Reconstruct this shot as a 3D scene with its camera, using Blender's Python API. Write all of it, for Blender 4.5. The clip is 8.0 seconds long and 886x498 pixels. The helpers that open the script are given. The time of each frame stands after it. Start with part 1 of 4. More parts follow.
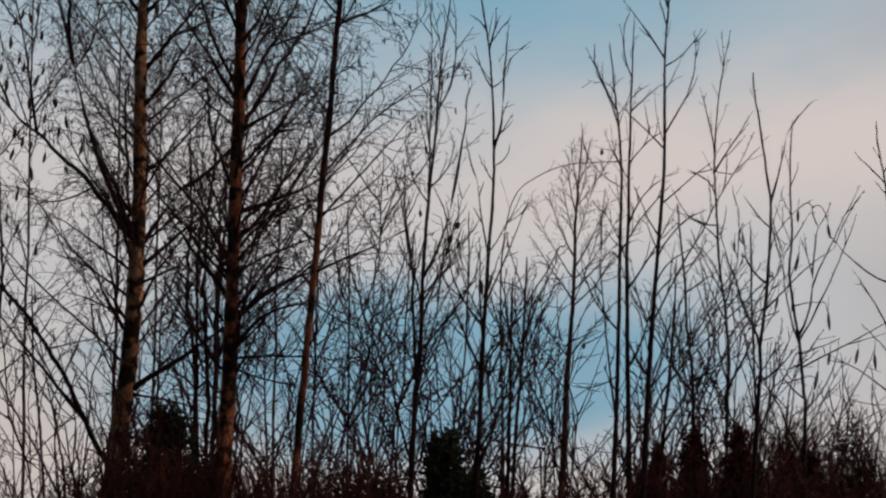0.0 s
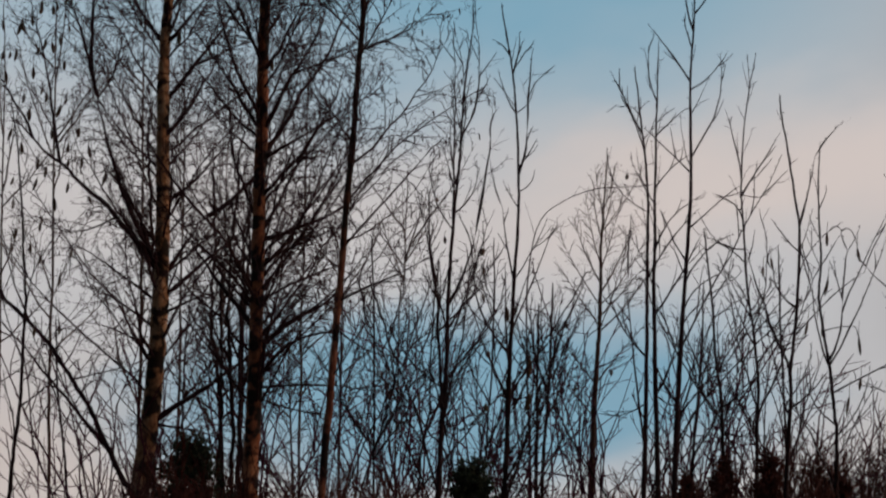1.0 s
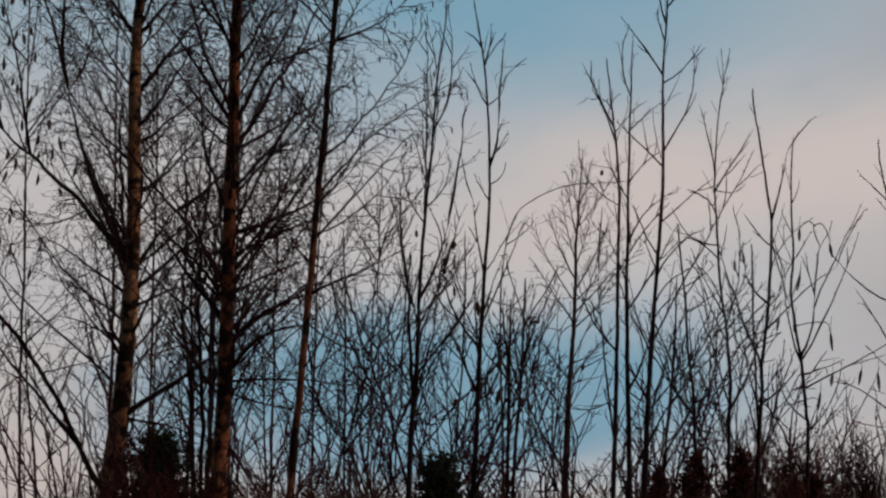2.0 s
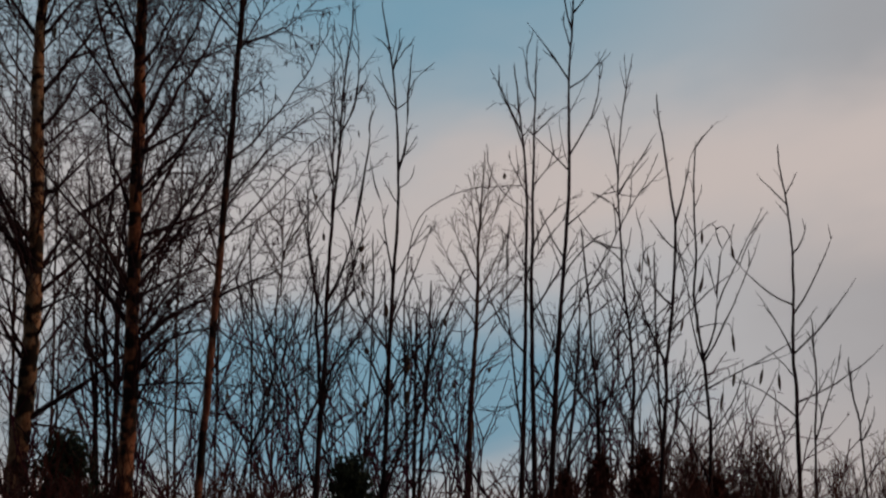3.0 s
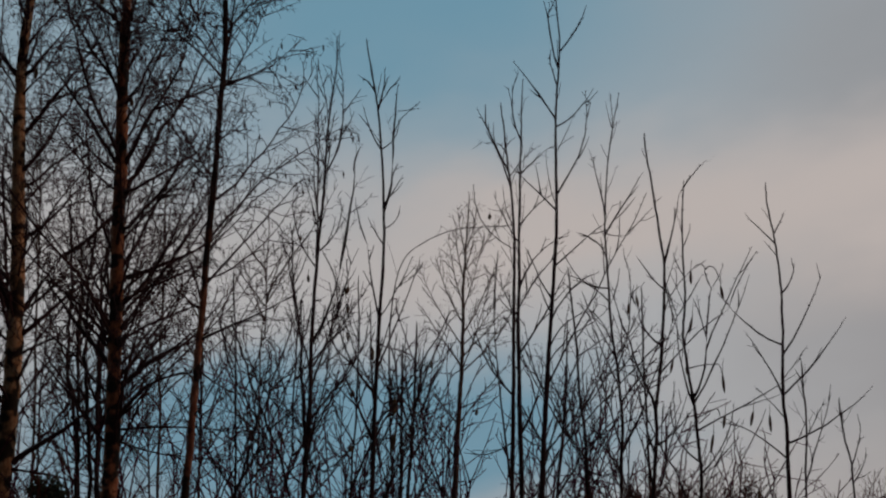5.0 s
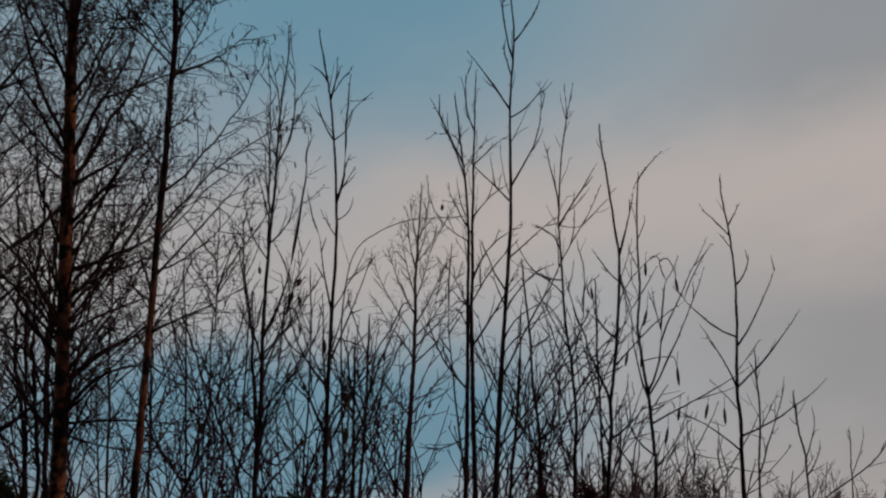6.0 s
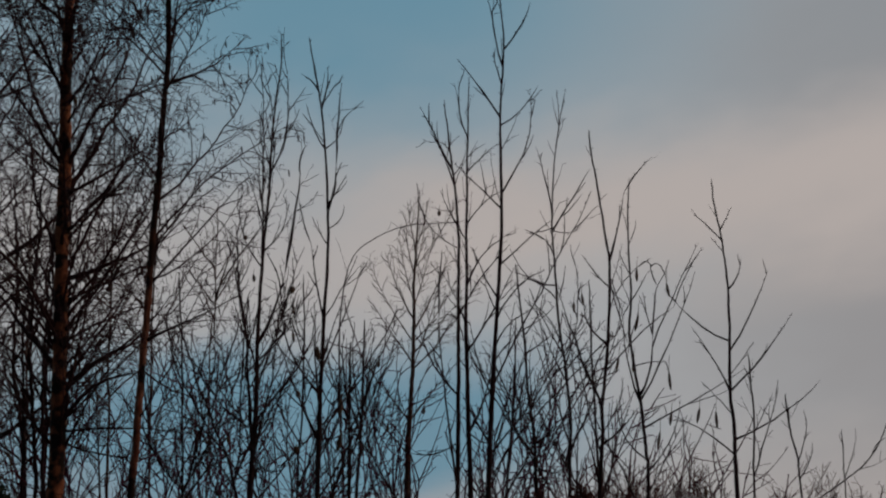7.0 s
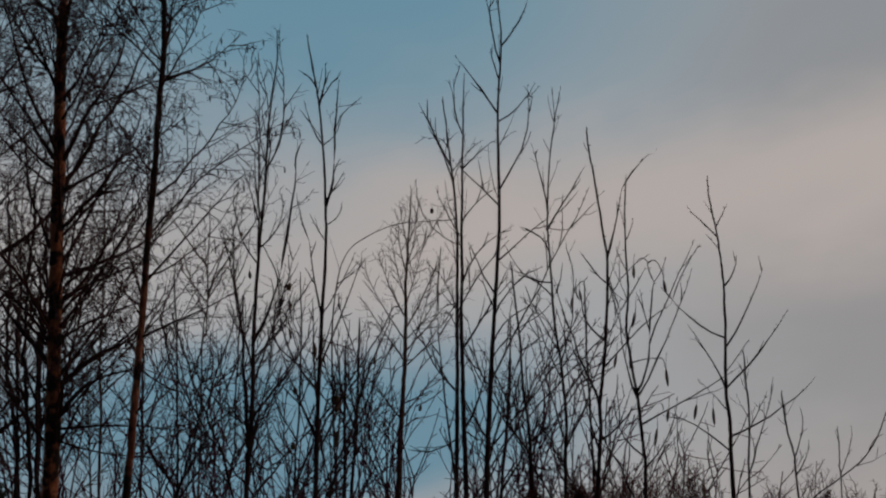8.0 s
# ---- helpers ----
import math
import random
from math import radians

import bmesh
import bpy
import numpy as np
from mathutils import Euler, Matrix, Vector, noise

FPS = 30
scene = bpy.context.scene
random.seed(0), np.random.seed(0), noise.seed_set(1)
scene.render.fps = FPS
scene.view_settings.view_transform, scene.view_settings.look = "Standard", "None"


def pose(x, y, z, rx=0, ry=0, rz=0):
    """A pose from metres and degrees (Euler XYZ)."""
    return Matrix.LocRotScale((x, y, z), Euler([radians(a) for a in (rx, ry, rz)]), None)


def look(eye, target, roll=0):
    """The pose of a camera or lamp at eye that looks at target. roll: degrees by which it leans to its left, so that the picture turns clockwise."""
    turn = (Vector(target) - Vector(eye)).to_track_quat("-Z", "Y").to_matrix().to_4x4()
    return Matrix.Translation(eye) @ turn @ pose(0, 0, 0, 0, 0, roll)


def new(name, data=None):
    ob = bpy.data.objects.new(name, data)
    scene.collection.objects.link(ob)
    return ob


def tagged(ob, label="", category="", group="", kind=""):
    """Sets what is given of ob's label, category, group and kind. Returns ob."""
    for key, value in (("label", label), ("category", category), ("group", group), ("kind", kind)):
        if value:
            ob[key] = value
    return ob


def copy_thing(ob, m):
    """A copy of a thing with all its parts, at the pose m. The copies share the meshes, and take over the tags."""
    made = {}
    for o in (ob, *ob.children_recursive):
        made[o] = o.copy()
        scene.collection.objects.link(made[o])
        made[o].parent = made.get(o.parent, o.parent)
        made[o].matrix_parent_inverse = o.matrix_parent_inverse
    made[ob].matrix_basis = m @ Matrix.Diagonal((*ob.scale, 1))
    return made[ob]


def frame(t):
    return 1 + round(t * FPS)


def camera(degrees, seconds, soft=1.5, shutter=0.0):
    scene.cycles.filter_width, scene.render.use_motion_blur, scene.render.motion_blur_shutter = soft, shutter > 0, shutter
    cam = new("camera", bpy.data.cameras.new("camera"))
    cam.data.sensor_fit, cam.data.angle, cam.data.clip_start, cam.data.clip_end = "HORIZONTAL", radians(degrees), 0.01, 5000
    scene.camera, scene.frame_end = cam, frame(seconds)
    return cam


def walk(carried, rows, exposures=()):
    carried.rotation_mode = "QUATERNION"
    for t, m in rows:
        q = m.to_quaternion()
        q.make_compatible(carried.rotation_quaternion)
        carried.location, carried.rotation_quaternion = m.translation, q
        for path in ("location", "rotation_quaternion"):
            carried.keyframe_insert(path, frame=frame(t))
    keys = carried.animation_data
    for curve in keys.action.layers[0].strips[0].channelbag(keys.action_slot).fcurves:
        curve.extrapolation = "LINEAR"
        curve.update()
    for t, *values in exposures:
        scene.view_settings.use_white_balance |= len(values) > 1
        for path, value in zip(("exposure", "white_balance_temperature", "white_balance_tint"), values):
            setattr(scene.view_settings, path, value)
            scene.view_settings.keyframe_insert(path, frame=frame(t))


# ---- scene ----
cam = camera(28.0, 8.0, soft=2.25, shutter=0.5)
PATH = [
    (0, look((0.128, -0.336, 1.513), (-0.890, 9.485, 3.105), 0.88)),
    (0.5, look((0.079, -0.080, 1.516), (-1.034, 9.730, 3.113), 0.83)),
    (1, look((0.115, -0.209, 1.544), (-1.042, 9.573, 3.278), 0.51)),
    (1.2, look((0.103, -0.220, 1.576), (-1.023, 9.559, 3.347), 0.49)),
    (2.3, look((0.179, -0.074, 1.508), (-0.738, 9.746, 3.162), 0.99)),
    (2.5, look((0.094, -0.106, 1.535), (-0.566, 9.752, 3.081), 0.61)),
    (3, look((0.091, -0.210, 1.504), (-0.372, 9.626, 3.249), 0.02)),
    (3.5, look((0.217, -0.067, 1.482), (-0.452, 9.713, 3.463), 0.01)),
    (4, look((0.105, -0.150, 1.526), (-0.463, 9.619, 3.591), -0.10)),
    (4.2, look((0.105, -0.150, 1.526), (-0.401, 9.622, 3.590), -0.10)),
    (5.3, look((0.051, -0.019, 1.538), (-0.263, 9.785, 3.483), -0.39)),
    (5.5, look((0.051, -0.019, 1.538), (-0.208, 9.788, 3.479), -0.39)),
    (6, look((0.041, 0.094, 1.576), (-0.053, 9.909, 3.491), -0.60)),
    (6.5, look((0.078, 0.003, 1.568), (-0.018, 9.813, 3.505), -0.78)),
    (7, look((0.138, 0.002, 1.587), (0.023, 9.813, 3.520), -0.99)),
    (7.5, look((0.112, 0.009, 1.581), (0.025, 9.822, 3.508), -1.02)),
    (8, look((0.055, 0.020, 1.570), (0.013, 9.832, 3.498), -1.08)),
]
walk(cam, PATH, exposures=[(0.0, 0.38, 6600, 12), (1.2, 0.31, 6600, 12), (2.5, 0.16, 6650, 13), (4.0, 0.06, 6600, 12), (5.5, -0.10, 6500, 10), (8.0, -0.18, 6500, 10)])

# ---- sky and light ----
SUN_ELEVATION, SUN_AZIMUTH = radians(6), radians(92)


def make_world():
    w = bpy.data.worlds.new("evening_sky")
    scene.world = w
    w.use_nodes = True
    nt = w.node_tree
    nt.nodes.clear()
    N, L = nt.nodes.new, nt.links.new

    def val(x, sock):
        if isinstance(x, (int, float)):
            sock.default_value = x
        else:
            L(x, sock)

    def op(kind, a, b=0.0, c=0.0):
        n = N("ShaderNodeMath")
        n.operation = kind
        for s, x in zip(n.inputs, (a, b, c)):
            val(x, s)
        return n.outputs[0]

    def ramp(x, lo, hi, a=0.0, b=1.0):
        n = N("ShaderNodeMapRange")
        n.interpolation_type = "SMOOTHSTEP"
        for s, v in zip(n.inputs, (x, lo, hi, a, b)):
            val(v, s)
        return n.outputs[0]

    def blend(f, a, b):
        n = N("ShaderNodeMix")
        n.data_type = "RGBA"
        val(f, n.inputs[0])
        for s, v in ((n.inputs[6], a), (n.inputs[7], b)):
            if isinstance(v, tuple):
                s.default_value = (*v, 1)
            else:
                L(v, s)
        return n.outputs[2]

    co = N("ShaderNodeTexCoord")
    xyz = N("ShaderNodeSeparateXYZ")
    L(co.outputs["Generated"], xyz.inputs[0])
    az = op("MULTIPLY", op("ARCTAN2", xyz.outputs[0], xyz.outputs[1]), 57.2958)
    el = op("ADD", op("MULTIPLY", op("ARCSINE", xyz.outputs[2]), 57.2958), 4.0)

    def cloud_noise(sx, sy, detail, seed):
        v = N("ShaderNodeCombineXYZ")
        val(op("MULTIPLY", az, sx), v.inputs[0])
        val(op("MULTIPLY", op("SUBTRACT", el, op("MULTIPLY", az, 0.14)), sy), v.inputs[1])
        v.inputs[2].default_value = seed
        n = N("ShaderNodeTexNoise")
        n.inputs["Scale"].default_value = 1.0
        n.inputs["Detail"].default_value = detail
        n.inputs["Roughness"].default_value = 0.55
        L(v.outputs[0], n.inputs["Vector"])
        return op("SUBTRACT", n.outputs["Fac"], 0.5)

    big = cloud_noise(0.10, 0.22, 3.0, 3.1)
    fine = cloud_noise(0.24, 0.5, 5.0, 7.7)
    ruffle = op("ADD", op("MULTIPLY", big, 6.0), op("MULTIPLY", fine, 2.2))

    sky = N("ShaderNodeTexSky")
    sky.sky_type = "NISHITA"
    sky.sun_disc = False
    sky.sun_elevation = SUN_ELEVATION
    sky.sun_rotation = SUN_AZIMUTH
    sky.air_density, sky.dust_density, sky.ozone_density = 1.0, 0.6, 2.0
    k = N("ShaderNodeVectorMath")
    k.operation = "SCALE"
    L(sky.outputs[0], k.inputs[0])
    k.inputs["Scale"].default_value = SKY_STRENGTH
    clear = blend(0.8, k.outputs[0], SKY_BLUE)

    # cloud deck: warm where it thins, grey where it is thick
    warm = op("MULTIPLY", ramp(az, -9.0, 1.0, 0.45, 1.0), ramp(op("ABSOLUTE", op("SUBTRACT", op("ADD", el, op("MULTIPLY", ruffle, 0.8)), op("ADD", 16.2, op("MULTIPLY", az, 0.04)))), 0.0, 4.2, 1.0, 0.0))
    thick = ramp(op("ADD", az, op("MULTIPLY", ruffle, 1.5)), 2.0, 15.0)
    deck = blend(warm, blend(thick, CLOUD_PALE, CLOUD_GREY), CLOUD_WARM)
    glow = ramp(op("ADD", op("ADD", el, ruffle), ramp(az, -17.0, -7.0, -3.0, 0.0)), 3.5, 10.5, 1.0, 0.0)
    deck = blend(glow, deck, CLOUD_LOW)
    # openings: a long gap low in the deck and the clear sky above its upper rim
    gap_x = op("MAXIMUM", op("DIVIDE", op("ADD", az, 4.5), 9.2), op("DIVIDE", op("ADD", az, 4.5), -13.0))
    gap_y = op("DIVIDE", op("SUBTRACT", el, 9.0), 3.25)
    gap = op("SQRT", op("ADD", op("MULTIPLY", gap_x, gap_x), op("MULTIPLY", gap_y, gap_y)))
    gap = ramp(op("ADD", gap, op("MULTIPLY", ruffle, 0.22)), 0.45, 1.25, 0.94, 0.0)
    rim = op("SUBTRACT", op("ADD", el, op("MULTIPLY", ruffle, 0.9)), op("ADD", 18.0, op("MULTIPLY", az, 0.05)))
    above = op("MULTIPLY", ramp(rim, -3.4, 5.8, 0.0, 0.93), op("MULTIPLY", ramp(az, -16.0, -6.0, 0.6, 1.0), ramp(op("ADD", az, op("MULTIPLY", ruffle, 1.2)), -1.0, 13.0, 1.0, 0.18)))
    colour = blend(above, blend(gap, deck, GAP_BLUE), clear)
    # the evening side of the sky is the bright one
    side = ramp(op("COSINE", op("DIVIDE", op("SUBTRACT", az, 15.0), 57.2958)), -0.6, 0.85, 0.22, 1.0)
    dim = N("ShaderNodeVectorMath")
    dim.operation = "SCALE"
    L(colour, dim.inputs[0])
    L(side, dim.inputs["Scale"])
    colour = dim.outputs[0]

    bg = N("ShaderNodeBackground")
    L(colour, bg.inputs[0])
    bg.inputs[1].default_value = 1.0
    out = N("ShaderNodeOutputWorld")
    L(bg.outputs[0], out.inputs[0])


SKY_STRENGTH = 0.10
SKY_BLUE = (0.15, 0.33, 0.44)
GAP_BLUE = (0.148, 0.285, 0.372)
CLOUD_PALE = (0.40, 0.408, 0.42)
CLOUD_WARM = (0.50, 0.445, 0.42)
CLOUD_GREY = (0.325, 0.317, 0.322)
CLOUD_LOW = (0.44, 0.395, 0.375)
make_world()

sun = bpy.data.lights.new("sun", "SUN")
sun.energy, sun.angle, sun.color = 0.8, radians(12), (1.0, 0.66, 0.45)
sun_ob = new("sun", sun)
sun_ob.matrix_world = look((math.sin(SUN_AZIMUTH) * 60, math.cos(SUN_AZIMUTH) * 60, 60 * math.tan(SUN_ELEVATION)), (0, 0, 0))


# ---- materials ----
def material(name, colours, scale, rough=0.85, bump=0.4, stretch=1.0, spots=None, spot_scale=4.0, spot_at=0.62, backlit=None):
    """Three colours mixed by noise at two scales, with relief; spots: dark marks with a shape of their own; last come
    the heights between which the bark darkens to a painted silhouette tone, and that tone.
    """
    m = bpy.data.materials.new(name)
    m.use_nodes = True
    nt = m.node_tree
    N, L = nt.nodes.new, nt.links.new
    b = nt.nodes["Principled BSDF"]
    b.inputs["Roughness"].default_value = rough
    b.inputs["Specular IOR Level"].default_value = 0.15
    co = N("ShaderNodeTexCoord")
    mp = N("ShaderNodeMapping")
    mp.inputs["Scale"].default_value = (1, 1, stretch)
    L(co.outputs["Object"], mp.inputs[0])
    info = N("ShaderNodeObjectInfo")
    big, fine = N("ShaderNodeTexNoise"), N("ShaderNodeTexNoise")
    for n, s, d in ((big, scale, 3), (fine, scale * 7, 4)):
        n.inputs["Scale"].default_value, n.inputs["Detail"].default_value = s, d
        L(mp.outputs[0], n.inputs["Vector"])
    r1 = N("ShaderNodeValToRGB")
    for e, (p, c) in zip((r1.color_ramp.elements[0], r1.color_ramp.elements.new(0.5), r1.color_ramp.elements[-1]), zip((0.3, 0.5, 0.72), colours)):
        e.position = p
        e.color = (*c, 1)
    mixf = N("ShaderNodeMath")
    mixf.operation = "MULTIPLY_ADD"
    L(fine.outputs["Fac"], mixf.inputs[0])
    mixf.inputs[1].default_value = 0.6
    ad = N("ShaderNodeMath")
    ad.operation = "MULTIPLY_ADD"
    L(big.outputs["Fac"], ad.inputs[0])
    ad.inputs[1].default_value = 0.75
    ad.inputs[2].default_value = -0.175
    L(ad.outputs[0], mixf.inputs[2])
    L(mixf.outputs[0], r1.inputs[0])
    col = r1.outputs[0]
    hv = N("ShaderNodeHueSaturation")
    rv = N("ShaderNodeMapRange")
    L(info.outputs["Random"], rv.inputs[0])
    rv.inputs[3].default_value, rv.inputs[4].default_value = 0.75, 1.2
    L(rv.outputs[0], hv.inputs["Value"])
    L(col, hv.inputs["Color"])
    col = hv.outputs[0]
    if spots:
        sp = N("ShaderNodeTexNoise")
        sp.inputs["Scale"].default_value, sp.inputs["Detail"].default_value = spot_scale, 2
        L(co.outputs["Object"], sp.inputs["Vector"])
        st = N("ShaderNodeMapRange")
        L(sp.outputs["Fac"], st.inputs[0])
        st.inputs[1].default_value, st.inputs[2].default_value = spot_at - 0.05, spot_at + 0.05
        mx = N("ShaderNodeMix")
        mx.data_type = "RGBA"
        L(st.outputs[0], mx.inputs[0])
        L(col, mx.inputs[6])
        mx.inputs[7].default_value = (*spots, 1)
        col = mx.outputs[2]
    # silhouette against the bright sky, put into the colour of the upper stem
    if backlit:
        low, high, tone = backlit
        zz = N("ShaderNodeSeparateXYZ")
        L(co.outputs["Object"], zz.inputs[0])
        edge = N("ShaderNodeMath")
        edge.operation = "MULTIPLY_ADD"
        L(big.outputs["Fac"], edge.inputs[0])
        edge.inputs[1].default_value = 1.2
        L(zz.outputs[2], edge.inputs[2])
        st = N("ShaderNodeMapRange")
        L(edge.outputs[0], st.inputs[0])
        st.inputs[1].default_value, st.inputs[2].default_value = low + 0.6, high + 0.6
        mx = N("ShaderNodeMix")
        mx.data_type = "RGBA"
        L(st.outputs[0], mx.inputs[0])
        L(col, mx.inputs[6])
        mx.inputs[7].default_value = (*tone, 1)
        col = mx.outputs[2]
    L(col, b.inputs["Base Color"])
    bp = N("ShaderNodeBump")
    bp.inputs["Strength"].default_value, bp.inputs["Distance"].default_value = bump, 0.01
    L(fine.outputs["Fac"], bp.inputs["Height"])
    L(bp.outputs[0], b.inputs["Normal"])
    return m


BARK_BIRCH = material("birch_bark", ((0.15, 0.075, 0.042), (0.36, 0.19, 0.105), (0.52, 0.37, 0.25)), 5, 0.8, 0.6, 0.5, (0.02, 0.013, 0.010), 5.0, 0.545)
BARK_RED = material("red_birch_bark", ((0.14, 0.048, 0.026), (0.32, 0.115, 0.060), (0.48, 0.22, 0.12)), 6, 0.75, 0.5, 0.4, (0.014, 0.009, 0.008), 5.5, 0.525)
# orange bark below; the near-black upper stem is painted backlight
BARK_ORANGE = material("orange_birch_bark", ((0.06, 0.022, 0.015), (0.16, 0.058, 0.036), (0.32, 0.15, 0.095)), 5, 0.75, 0.6, 0.3, (0.015, 0.009, 0.008), 3.5, 0.53, (3.9, 5.4, (0.022, 0.009, 0.008)))
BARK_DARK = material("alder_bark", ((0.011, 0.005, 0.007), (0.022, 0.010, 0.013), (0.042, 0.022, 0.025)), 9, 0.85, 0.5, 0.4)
BARK_FAR = material("grey_brown_bark", ((0.025, 0.013, 0.011), (0.060, 0.033, 0.027), (0.12, 0.075, 0.062)), 6, 0.85, 0.4, 0.4)
TWIG = material("birch_twig", ((0.012, 0.004, 0.006), (0.026, 0.009, 0.012), (0.046, 0.019, 0.022)), 6, 0.7, 0.2)
TWIG_FAR = material("far_birch_twig", ((0.018, 0.009, 0.008), (0.038, 0.020, 0.018), (0.07, 0.040, 0.036)), 6, 0.75, 0.2)
TWIG_DARK = material("shrub_twig", ((0.026, 0.004, 0.010), (0.056, 0.010, 0.024), (0.090, 0.022, 0.040)), 6, 0.75, 0.2)
TWIG_RED = material("willow_twig", ((0.022, 0.005, 0.004), (0.050, 0.011, 0.009), (0.095, 0.028, 0.022)), 6, 0.7, 0.2)
LEAF = material("dead_leaf", ((0.03, 0.018, 0.012), (0.06, 0.034, 0.022), (0.10, 0.06, 0.04)), 30, 0.8, 0.4)
NEEDLE = material("spruce_needle", ((0.010, 0.016, 0.010), (0.02, 0.03, 0.018), (0.04, 0.05, 0.03)), 8, 0.7, 0.3)
NEEDLE_BROWN = material("brown_juniper_needle", ((0.035, 0.007, 0.005), (0.07, 0.015, 0.010), (0.11, 0.03, 0.022)), 8, 0.75, 0.3)
EARTH = material("autumn_grass", ((0.05, 0.04, 0.025), (0.10, 0.08, 0.05), (0.16, 0.13, 0.085)), 0.6, 0.95, 0.6)


# ---- mesh helpers ----
class Web:
    """Collects tubes and blades as arrays, to make one mesh of them."""

    def __init__(self):
        self.v, self.f, self.n = [], [], 0

    def tube(self, pts, radii, sides=3):
        pts = np.asarray(pts, float)
        k = len(pts)
        t = np.gradient(pts, axis=0)
        t /= np.linalg.norm(t, axis=1, keepdims=True) + 1e-9
        ref = np.array((0.3, 0.9, 0.1)) if abs(t[0] @ (0.3, 0.9, 0.1)) < 0.85 else np.array((0.9, -0.3, 0.2))
        u = np.cross(t, ref)
        u /= np.linalg.norm(u, axis=1, keepdims=True) + 1e-9
        w = np.cross(t, u)
        a = np.arange(sides) * (2 * np.pi / sides)
        r = np.asarray(radii, float)[:, None, None]
        ring = pts[:, None] + r * (np.cos(a)[None, :, None] * u[:, None] + np.sin(a)[None, :, None] * w[:, None])
        self.v.append(ring.reshape(-1, 3))
        i = np.arange(k - 1)[:, None] * sides + np.arange(sides)[None]
        j = np.arange(k - 1)[:, None] * sides + (np.arange(sides)[None] + 1) % sides
        q = np.stack([i, j, j + sides, i + sides], -1).reshape(-1, 4) + self.n
        self.f.extend(q.tolist())
        if sides > 4:
            self.f.append((np.arange(sides)[::-1] + self.n).tolist())
            self.f.append((np.arange(sides) + self.n + (k - 1) * sides).tolist())
        self.n += k * sides

    def mesh(self, name, mat, smooth=True):
        me = bpy.data.meshes.new(name)
        me.from_pydata(np.concatenate(self.v).tolist(), [], self.f)
        me.materials.append(mat)
        if smooth:
            me.polygons.foreach_set("use_smooth", [True] * len(me.polygons))
        me.update()
        return me


def part(name, web, mat, parent, label="", kind="", smooth=True):
    ob = new(name, web.mesh(name, mat, smooth))
    ob.parent = parent
    return tagged(ob, label, kind=kind)


def thing(name, place, label, category, group=""):
    ob = new(name)
    ob.empty_display_size = 0.2
    ob.location = place
    return tagged(ob, label, category, group)


def smooth_line(knots, n):
    """n points on a smooth curve through the knots."""
    k = np.asarray(knots, float)
    p = np.vstack([2 * k[0] - k[1], k, 2 * k[-1] - k[-2]])
    s = np.linspace(0, len(k) - 1 - 1e-6, n)
    i = s.astype(int)
    t = (s - i)[:, None]
    a, b, c, d = p[i], p[i + 1], p[i + 2], p[i + 3]
    return 0.5 * (2 * b + (c - a) * t + (2 * a - 5 * b + 4 * c - d) * t**2 + (3 * b - a - 3 * c + d) * t**3)


def shoots(path, rng, spacing, reach, spread, rise, first=0.15, last=1.0, taper=0.55, n=5, flat=0.6, wander=0.3):
    """Side shoots along a path: lists of points. rise lifts (or, below zero, droops) their ends; wander is how far they turn on the way, in radians."""
    path = np.asarray(path, float)
    seg = np.linalg.norm(np.diff(path, axis=0), axis=1)
    at = np.concatenate([[0], np.cumsum(seg)])
    total = at[-1]
    out = []
    d = first * total + rng.uniform(0, spacing)
    lift = np.linspace(0, 2 * rise, n - 1)
    while d < last * total:
        i = min(max(int(np.searchsorted(at, d)) - 1, 0), len(seg) - 1)
        t = (path[i + 1] - path[i]) / seg[i]
        p = path[i] + t * (d - at[i])
        a = rng.normal(size=3)
        a[1] *= flat
        a -= (a @ t) * t
        a /= np.linalg.norm(a) + 1e-9
        ang = np.radians(rng.uniform(*spread))
        ln = rng.uniform(*reach) * (1 - taper * d / total)
        step = np.cumsum(rng.normal(0, wander / math.sqrt(n - 1), (n - 1, 3)), axis=0)
        step += t * np.cos(ang) + a * np.sin(ang)
        step[:, 2] += lift
        step *= ln / (n - 1) / (np.linalg.norm(step, axis=1, keepdims=True) + 1e-9)
        out.append(np.vstack([p, p + np.cumsum(step, axis=0)]))
        d += spacing * rng.uniform(0.5, 1.5)
    return out


def bridge(rng, n, size):
    """n small steps aside that wander off and come back to nothing at both ends."""
    w = np.cumsum(rng.normal(0, 1, (n, 3)), axis=0)
    w -= w[0] + (w[-1] - w[0]) * np.linspace(0, 1, n)[:, None]
    return w * (size / math.sqrt(n))


STYLE = {
    "birch": dict(gap=0.13, reach=(0.3, 0.95), spread=(22, 58), rise=-0.08, wander=0.42, sub_gap=0.11, sub=(0.10, 0.36), sub_rise=-0.35, fine=4.8, bow=0.022),
    "stem": dict(gap=0.14, reach=(0.25, 0.75), spread=(22, 55), rise=0.0, wander=0.35, sub_gap=0.12, sub=(0.08, 0.30), sub_rise=-0.15, fine=4.8, bow=0.025),
    "sapling": dict(gap=0.125, reach=(0.2, 0.65), spread=(14, 33), rise=0.2, wander=0.2, sub_gap=0.13, sub=(0.05, 0.25), sub_rise=0.05, fine=5.2, bow=0.018),
    "far": dict(gap=0.16, reach=(0.35, 0.9), spread=(22, 45), rise=0.1, wander=0.18, sub_gap=0.13, sub=(0.10, 0.34), sub_rise=0.0, fine=6.0, bow=0.015),
}


TIPS = {}


